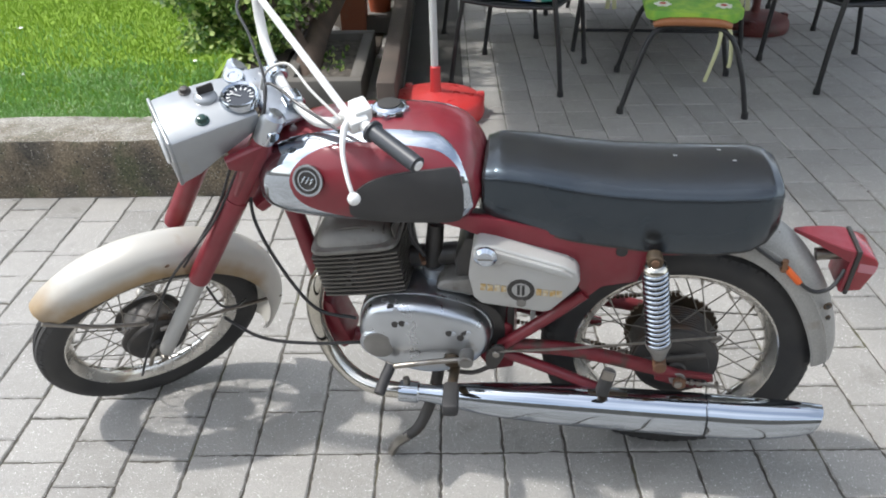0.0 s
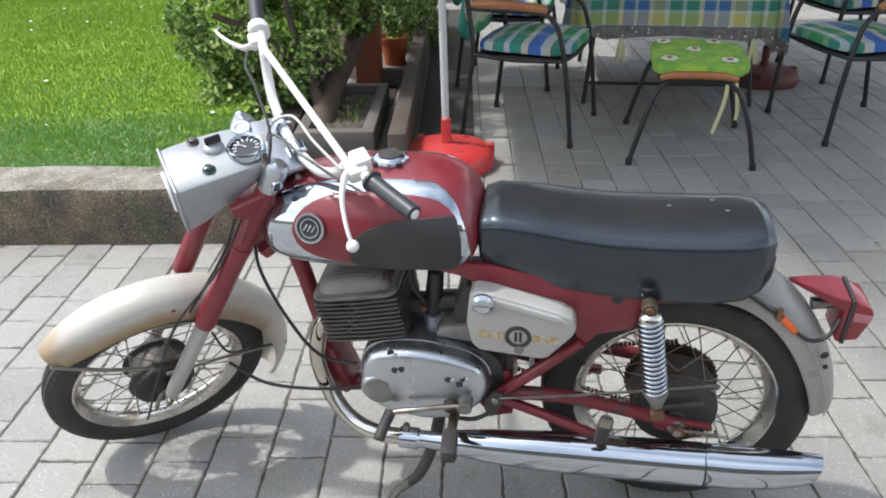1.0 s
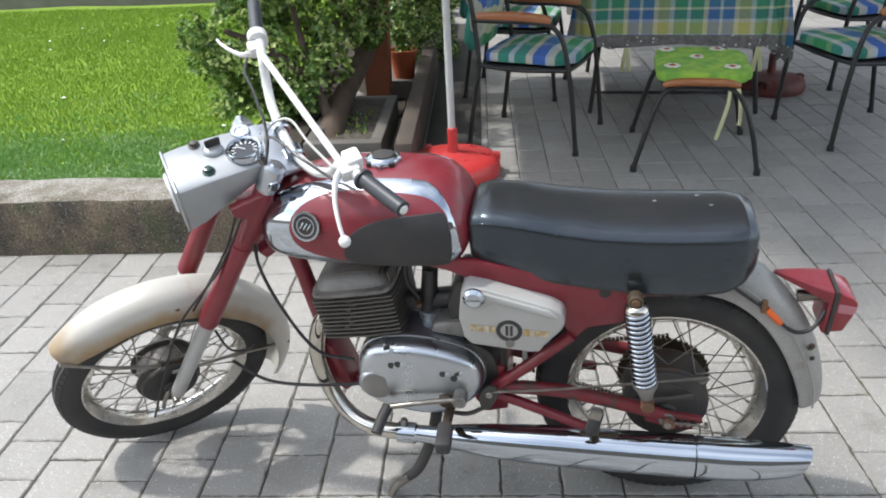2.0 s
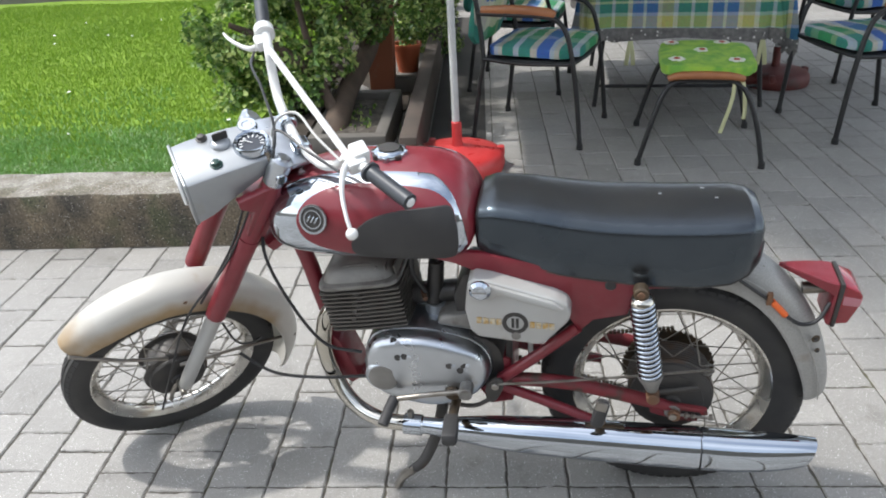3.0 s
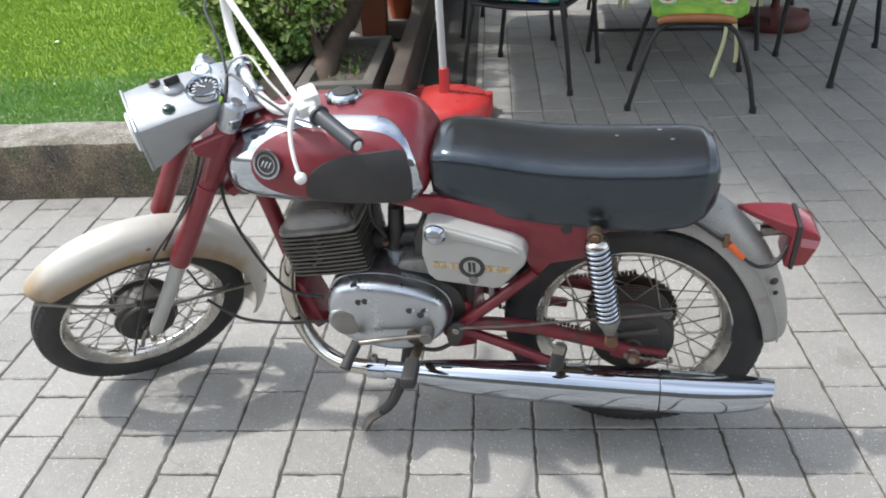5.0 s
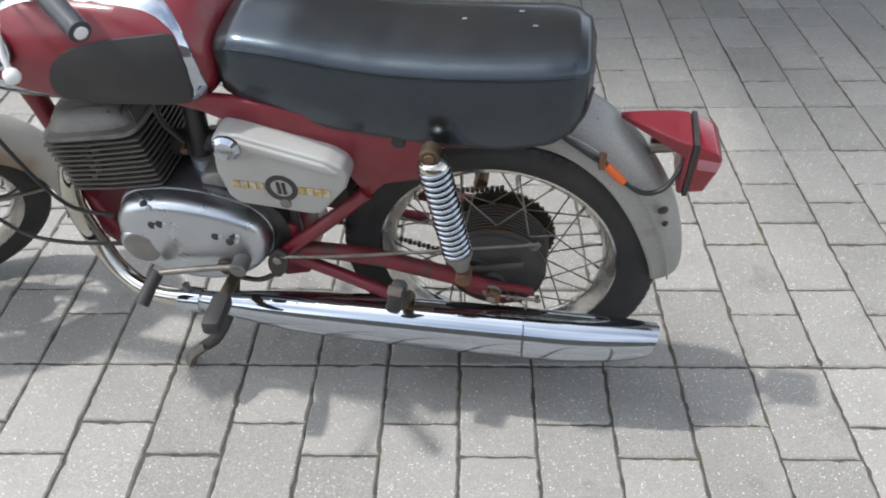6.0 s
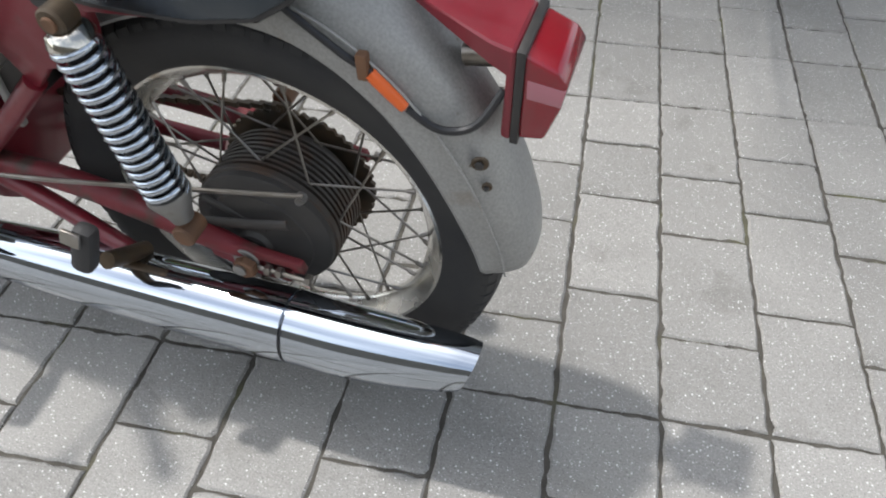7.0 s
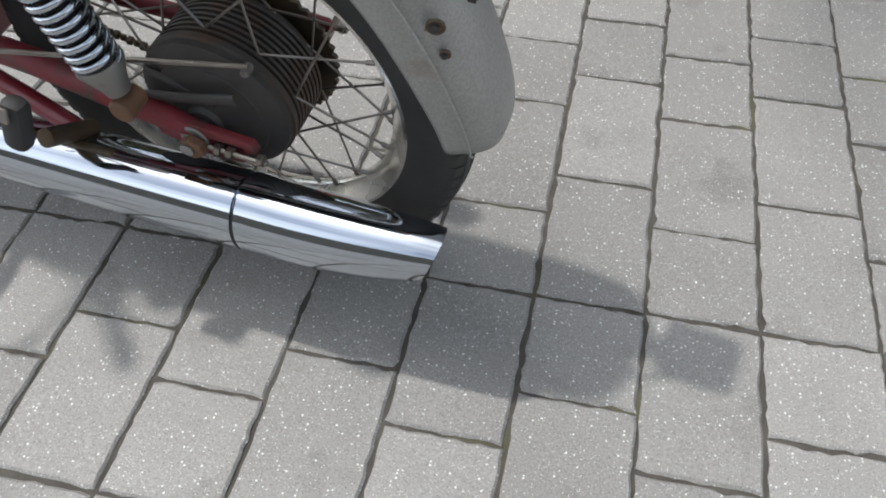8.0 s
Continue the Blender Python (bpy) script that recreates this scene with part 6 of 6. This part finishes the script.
# headlamp nacelle
rings = []
for x, zb, zt, w in ((-1.135, 0.540, 0.658, 0.068), (-1.10, 0.550, 0.660, 0.069), (-1.05, 0.578, 0.660, 0.069), (-1.0, 0.600, 0.658, 0.067), (-0.955, 0.615, 0.653, 0.062)):
    o = [(-1, 0.0), (-1, 0.90), (-0.97, 0.97), (-0.90, 1.0), (0, 1.03), (0.90, 1.0), (0.97, 0.97), (1, 0.90), (1, 0.0), (0.90, -0.03), (0, -0.06), (-0.90, -0.03)]
    rings.append([V(x, w * a, zb + (zt - zb) * b) for a, b in o])
nac = bp("headlamp", loft(rings), NACELLE, bike, "boxy silver painted headlamp housing")
bp("headlamp_rim", slab([(-1.143, 0.535), (-1.134, 0.536), (-1.134, 0.662), (-1.141, 0.663)], -0.0695, 0.0695, 0.003), NACELLE, nac)
bp("headlamp_glass", disc((-1.141, 0, 0.600), (-1, 0, 0), 0.046, 0.010, 32), GLASS, nac)
M = Matrix.Translation((-0.972, -0.012, 0.655)) @ pose(0, 0, 0, 90) @ pose(0, 0, 0, -6)
bp("speedometer", lathe([(0, 0.004), (0.030, 0.004), (0.032, 0.014), (0.037, 0.017), (0.041, 0.012), (0.042, 0.0), (0, 0)], 36, None, M), CHROME, nac, "round speedometer with a chrome bezel")
bp("dial", lathe([(0, 0.0085), (0.030, 0.0085), (0.030, 0.005), (0, 0.005)], 32, None, M), DIAL, nac)
for i in range(10):
    a = radians(-30 + 24 * i)
    bp("dial_mark", box((0.008, 0.001, 0.0025), (0.024, 0.009, 0), 0, None, M @ Matrix.Rotation(a, 4, "Y")), WHITE, nac)
bp("needle", box((0.024, 0.001, 0.002), (0.010, 0.0105, 0), 0, None, M @ Matrix.Rotation(2.3, 4, "Y")), WHITE, nac)
bp("ignition_switch", lathe([(0, 0.010), (0.015, 0.010), (0.022, 0.005), (0.024, 0), (0, 0)], 24, None, Matrix.Translation((-1.034, 0.020, 0.662)) @ pose(0, 0, 0, 90)), NACELLE, nac)
bp("key", box((0.034, 0.006, 0.022), (-1.030, 0.022, 0.681), 0.004, None), BLACK, nac, "black ignition key")
bp("warning_light", lathe([(0, 0.012), (0.007, 0.011), (0.010, 0.004), (0.013, 0.003), (0.013, 0), (0, 0)], 18, None, Matrix.Translation((-1.066, 0.054, 0.660)) @ pose(0, 0, 0, 90)), BLACK, nac)
bp("warning_light", lathe([(0, 0.014), (0.008, 0.012), (0.011, 0.004), (0.014, 0.003), (0.014, 0), (0, 0)], 18, None, Matrix.Translation((-1.060, -0.038, 0.660)) @ pose(0, 0, 0, 90)),
   mat("green_lens", (0.015, 0.05, 0.04), 0.15), nac, "dark green warning light")
bp("steering_nut", lathe([(0, 0.008), (0.010, 0.008), (0.012, 0.010), (0.020, 0.010), (0.024, 0.0), (0, 0)], 24, None, Matrix.Translation((-0.962, 0.055, 0.650)) @ pose(0, 0, 0, 90)), CHROME)

# handlebar
bar = bp("handlebar", tube([(-0.770, -0.375, 0.742), (-0.803, -0.25, 0.728), (-0.818, -0.20, 0.716), (-0.826, -0.185, 0.695), (-0.838, -0.162, 0.668), (-0.856, -0.122, 0.645), (-0.870, -0.06, 0.638), (-0.875, 0, 0.637),
                            (-0.872, 0.06, 0.638), (-0.866, 0.122, 0.645), (-0.858, 0.162, 0.670), (-0.852, 0.185, 0.698), (-0.847, 0.20, 0.718), (-0.836, 0.25, 0.726), (-0.800, 0.395, 0.716)], 0.0112, 14, None, 6), WHITE, bike, "high chrome handlebar with a cross brace")
bp("cross_brace", tube([(-0.816, -0.205, 0.718), (-0.845, 0.205, 0.720)], 0.0080, 12), WHITE, bar)
for s in (-1, 1):
    bp("bar_clamp", disc((-0.873, s * 0.045 - 0.016, 0.638), (0, 1, 0), 0.021, 0.032, 22), CHROME, bar)
    bp("clamp_post", box((0.026, 0.028, 0.05), (-0.873, s * 0.045, 0.613), 0.004), CHROME, bar)
for s, p, q in ((-1, V(-0.798, -0.268, 0.730), V(-0.765, -0.392, 0.744)), (1, V(-0.834, 0.268, 0.725), V(-0.796, 0.410, 0.715))):
    d = (q - p).normalized()
    pts = [p, p + d * 0.006, p + d * 0.008]
    rad = [0.022, 0.022, 0.0165]
    for i in range(9):
        pts += [p + d * (0.012 + i * 0.0125), p + d * (0.021 + i * 0.0125)]
        rad += [0.0165, 0.0158]
    pts += [q - d * 0.002, q]
    rad += [0.0165, 0.012]
    g = bp("grip", tube(pts, rad, 18), GRIP, bar, "black rubber handlebar grip")
    bp("grip_end", disc(q - d * 0.001, d, 0.010, 0.004, 14), WHITE, bar)
bp("lever_perch", box((0.040, 0.034, 0.030), (-0.812, -0.232, 0.727), 0.006), WHITE, bar)
bp("switch_block", box((0.036, 0.040, 0.036), (-0.797, -0.215, 0.733), 0.006), WHITE, bar)
bp("lever_arm", tube([(-0.816, -0.225, 0.731), (-0.842, -0.242, 0.730), (-0.866, -0.285, 0.720), (-0.878, -0.33, 0.702), (-0.881, -0.358, 0.684)], [0.012, 0.010, 0.007, 0.006, 0.006], 12, None, 5, True, 0.7), WHITE, bar, "white clutch lever with a ball end")
b = bmesh.new()
bmesh.ops.create_uvsphere(b, u_segments=16, v_segments=10, radius=0.0125, matrix=Matrix.Translation((-0.881, -0.362, 0.680)))
bp("lever_ball", b, WHITE, bar)
bp("lever_perch", box((0.036, 0.036, 0.028), (-0.850, 0.235, 0.720), 0.006), WHITE, bar)
bp("throttle_collar", tube([(-0.838, 0.250, 0.726), (-0.833, 0.275, 0.724)], 0.024, 18), WHITE, bar)
bp("lever_arm", tube([(-0.855, 0.235, 0.712), (-0.878, 0.255, 0.696), (-0.896, 0.30, 0.684), (-0.908, 0.345, 0.676), (-0.912, 0.365, 0.678)], [0.011, 0.009, 0.007, 0.006, 0.005], 12, None, 5, True, 0.7), WHITE, bar, "white brake lever")
bp("control_cable", tube([(-0.850, -0.235, 0.722), (-0.878, -0.12, 0.690), (-0.915, -0.03, 0.692), (-0.945, -0.075, 0.665), (-0.985, -0.065, 0.55), (-0.97, -0.04, 0.45)], 0.0032, 8, None, 7), CABLE, bar)
bp("control_cable", tube([(-0.838, -0.22, 0.732), (-0.85, -0.10, 0.705), (-0.86, 0.0, 0.695), (-0.905, 0.02, 0.67), (-0.93, 0.01, 0.60)], 0.0032, 8, None, 7), SILVER, bar)
bp("control_cable", tube([(-0.875, 0.235, 0.700), (-0.900, 0.17, 0.715), (-0.905, 0.08, 0.712), (-0.930, -0.05, 0.675), (-1.02, -0.075, 0.54), (-1.11, -0.085, 0.40), (-1.24, -0.078, 0.25), (-1.33, -0.074, 0.06), (-1.40, -0.078, -0.10)], 0.0032, 8, None, 7), CABLE, bar)
bp("control_cable", tube([(-1.03, -0.06, 0.54), (-1.085, -0.075, 0.44), (-1.165, -0.080, 0.33), (-1.20, -0.078, 0.28)], 0.0032, 8, None, 5), CABLE, bar)
bp("control_cable", tube([(-1.17, -0.10, 0.20), (-1.155, -0.105, 0.11), (-1.12, -0.085, 0.05), (-1.09, -0.06, 0.02)], 0.0032, 8, None, 5), CABLE, bar)
for o in list(bpy.data.objects):
    if o.name not in before and o.type == "MESH":
        o.data.transform(Matrix.Translation(LIFT) @ TURNED @ Matrix.Translation(-LIFT))
# cables from the steering head to the engine, fixed to the frame
bp("clutch_cable", tube([(-0.965, -0.03, 0.45), (-0.955, -0.075, 0.36), (-0.90, -0.10, 0.24), (-0.83, -0.11, 0.14), (-0.74, -0.11, 0.12)], 0.0042, 8, None, 6), CABLE)
bp("speedo_cable", tube([(-1.10, -0.04, 0.03), (-1.0, -0.07, 0.0), (-0.87, -0.10, 0.02), (-0.73, -0.11, 0.045)], 0.0042, 8, None, 6), CABLE)


# ---- paving: lanes of two lengths of block ----
LANE, GAP = 0.16, 0.0042
SHORT, LONG = 0.164, 0.246
pavement = thing("pavement", Matrix(), "grey concrete block paving laid in lanes", "paving", kind="structure")


def block_mesh(length, seed):
    """A block with a worn, slightly uneven chamfer."""
    r = random.Random(seed)
    bm = bmesh.new()
    w, l, c = (LANE - GAP) / 2, (length - GAP) / 2, 0.0034
    ring = []
    cx, cy = [-1 + 0.2 * i for i in range(10)] + [1], [-1 + i / 7 for i in range(14)] + [1]
    loop = [(a, -1) for a in cx] + [(1, b) for b in cy[1:]] + [(a, 1) for a in reversed(cx[:-1])] + [(-1, b) for b in reversed(cy[1:-1])]
    wob = [(r.uniform(-0.0026, 0.0010) - (0.003 if r.random() < 0.05 else 0), r.uniform(-0.0026, 0.0010) - (0.003 if r.random() < 0.05 else 0)) for _ in loop]
    for z, inset in ((-0.05, 0.0), (-c, 0.0), (0.0, c)):
        pts = []
        for (a, b), (ja, jb) in zip(loop, wob):
            x, y = a * (w - inset + (ja if abs(a) == 1 else 0)), b * (l - inset + (jb if abs(b) == 1 else 0))
            pts.append(bm.verts.new((x, y, z + (r.uniform(-0.0008, 0.0006) if z == 0 else 0))))
        ring.append(pts)
    skin(bm, ring, False)
    bm.faces.new(ring[-1])
    bmesh.ops.recalc_face_normals(bm, faces=bm.faces)
    return bm


def plain_block(length):
    """The same block with straight edges, for the paving round about."""
    bm = bmesh.new()
    w, l, c = (LANE - GAP) / 2, (length - GAP) / 2, 0.0034
    rings = [[bm.verts.new((a * (w - i), b * (l - i), z)) for a, b in ((-1, -1), (1, -1), (1, 1), (-1, 1))] for z, i in ((-0.02, 0), (-c, 0), (0, c))]
    skin(bm, rings, False)
    bm.faces.new(rings[-1])
    bmesh.ops.recalc_face_normals(bm, faces=bm.faces)
    return bm


meshes, plain = {}, {}
for length in (SHORT, LONG):
    meshes[length] = []
    b = plain_block(length)
    plain[length] = bpy.data.meshes.new("plain_paver")
    b.to_mesh(plain[length])
    b.free()
    for k in range(6):
        b = block_mesh(length, k + 100 * length)
        me = bpy.data.meshes.new("paver")
        b.to_mesh(me)
        b.free()
        me.materials.append(PAVER)
        meshes[length].append(me)

rnd = random.Random(21)
UP = {0: (SHORT, LONG, SHORT, LONG, LONG, SHORT), 1: (LONG, LONG, SHORT, SHORT, LONG, LONG)}
DOWN = {0: (LONG, SHORT, LONG, SHORT, LONG, LONG), 1: (SHORT, LONG, SHORT, LONG, LONG, SHORT)}
START = {-4: -0.018, -5: 0.060, -6: -0.018, -7: 0.065, -8: 0.315, -9: 0.18, -10: 0.09}
FIRST = {-4: SHORT, -5: SHORT, -6: SHORT, -7: SHORT, -8: LONG}


def laid(y):
    """The joints open a little beyond the first courses."""
    return y * (1 + 0.08 * min(1.0, y / 0.6)) if y > 0 else y



places = []
for lane in range(-46, 62):
    s0 = START.get(lane, 0.0 if lane > -4 else rnd.uniform(0, 0.2))
    y, i = s0, 0
    while y < 7.6:
        ln = FIRST[lane] if i == 0 and lane in FIRST else UP[lane % 2][i] if i < 6 else rnd.choice((SHORT, LONG, LONG))
        places.append((LANE * (lane + 0.5), laid(y), laid(y + ln), ln))
        y, i = y + ln, i + 1
    y, i = s0, 0
    while y > -7.2:
        ln = DOWN[lane % 2][i] if i < 6 else rnd.choice((SHORT, LONG, LONG))
        places.append((LANE * (lane + 0.5), laid(y - ln), laid(y), ln))
        y, i = y - ln, i + 1
places = [p for p in places if not (p[1] > 1.66 and p[0] < -0.80)]
rest_co, rest_faces = [], []
single = 0
for x, y0, y1, ln in places:
    y = (y0 + y1) / 2
    near = -2.2 < x < 3.4 and -1.6 < y < 6.0
    me = rnd.choice(meshes[ln]) if near else plain[ln]
    z, ax, ay = rnd.uniform(-0.0018, 0.0012), rnd.uniform(-0.004, 0.004), rnd.uniform(-0.004, 0.004)
    m = Matrix.Translation((x + rnd.uniform(-0.001, 0.001), y + rnd.uniform(-0.001, 0.001), z - 0.0015)) @ Euler((ax, ay, rnd.uniform(-0.006, 0.006))).to_matrix().to_4x4() @ Matrix.Diagonal((1.013 if y > 1.8 else 1, (y1 - y0 - (0.003 if y > 1.8 else GAP)) / (ln - GAP), 1, 1))
    if -0.35 < x < 2.1 and -0.75 < y < 1.10 and single < 300:
        ob = new("paver", me)
        ob.parent = pavement
        ob.matrix_basis = m
        single += 1
    else:
        k = len(rest_co)
        rest_co += [m @ v.co for v in me.vertices]
        rest_faces += [tuple(k + i for i in p.vertices) for p in me.polygons]
me = bpy.data.meshes.new("paving_rest")
me.from_pydata(rest_co, [], rest_faces)
me.materials.append(PAVER)
rest = new("more_pavers", me)
rest.parent = pavement
tagged(rest, kind="stuff")
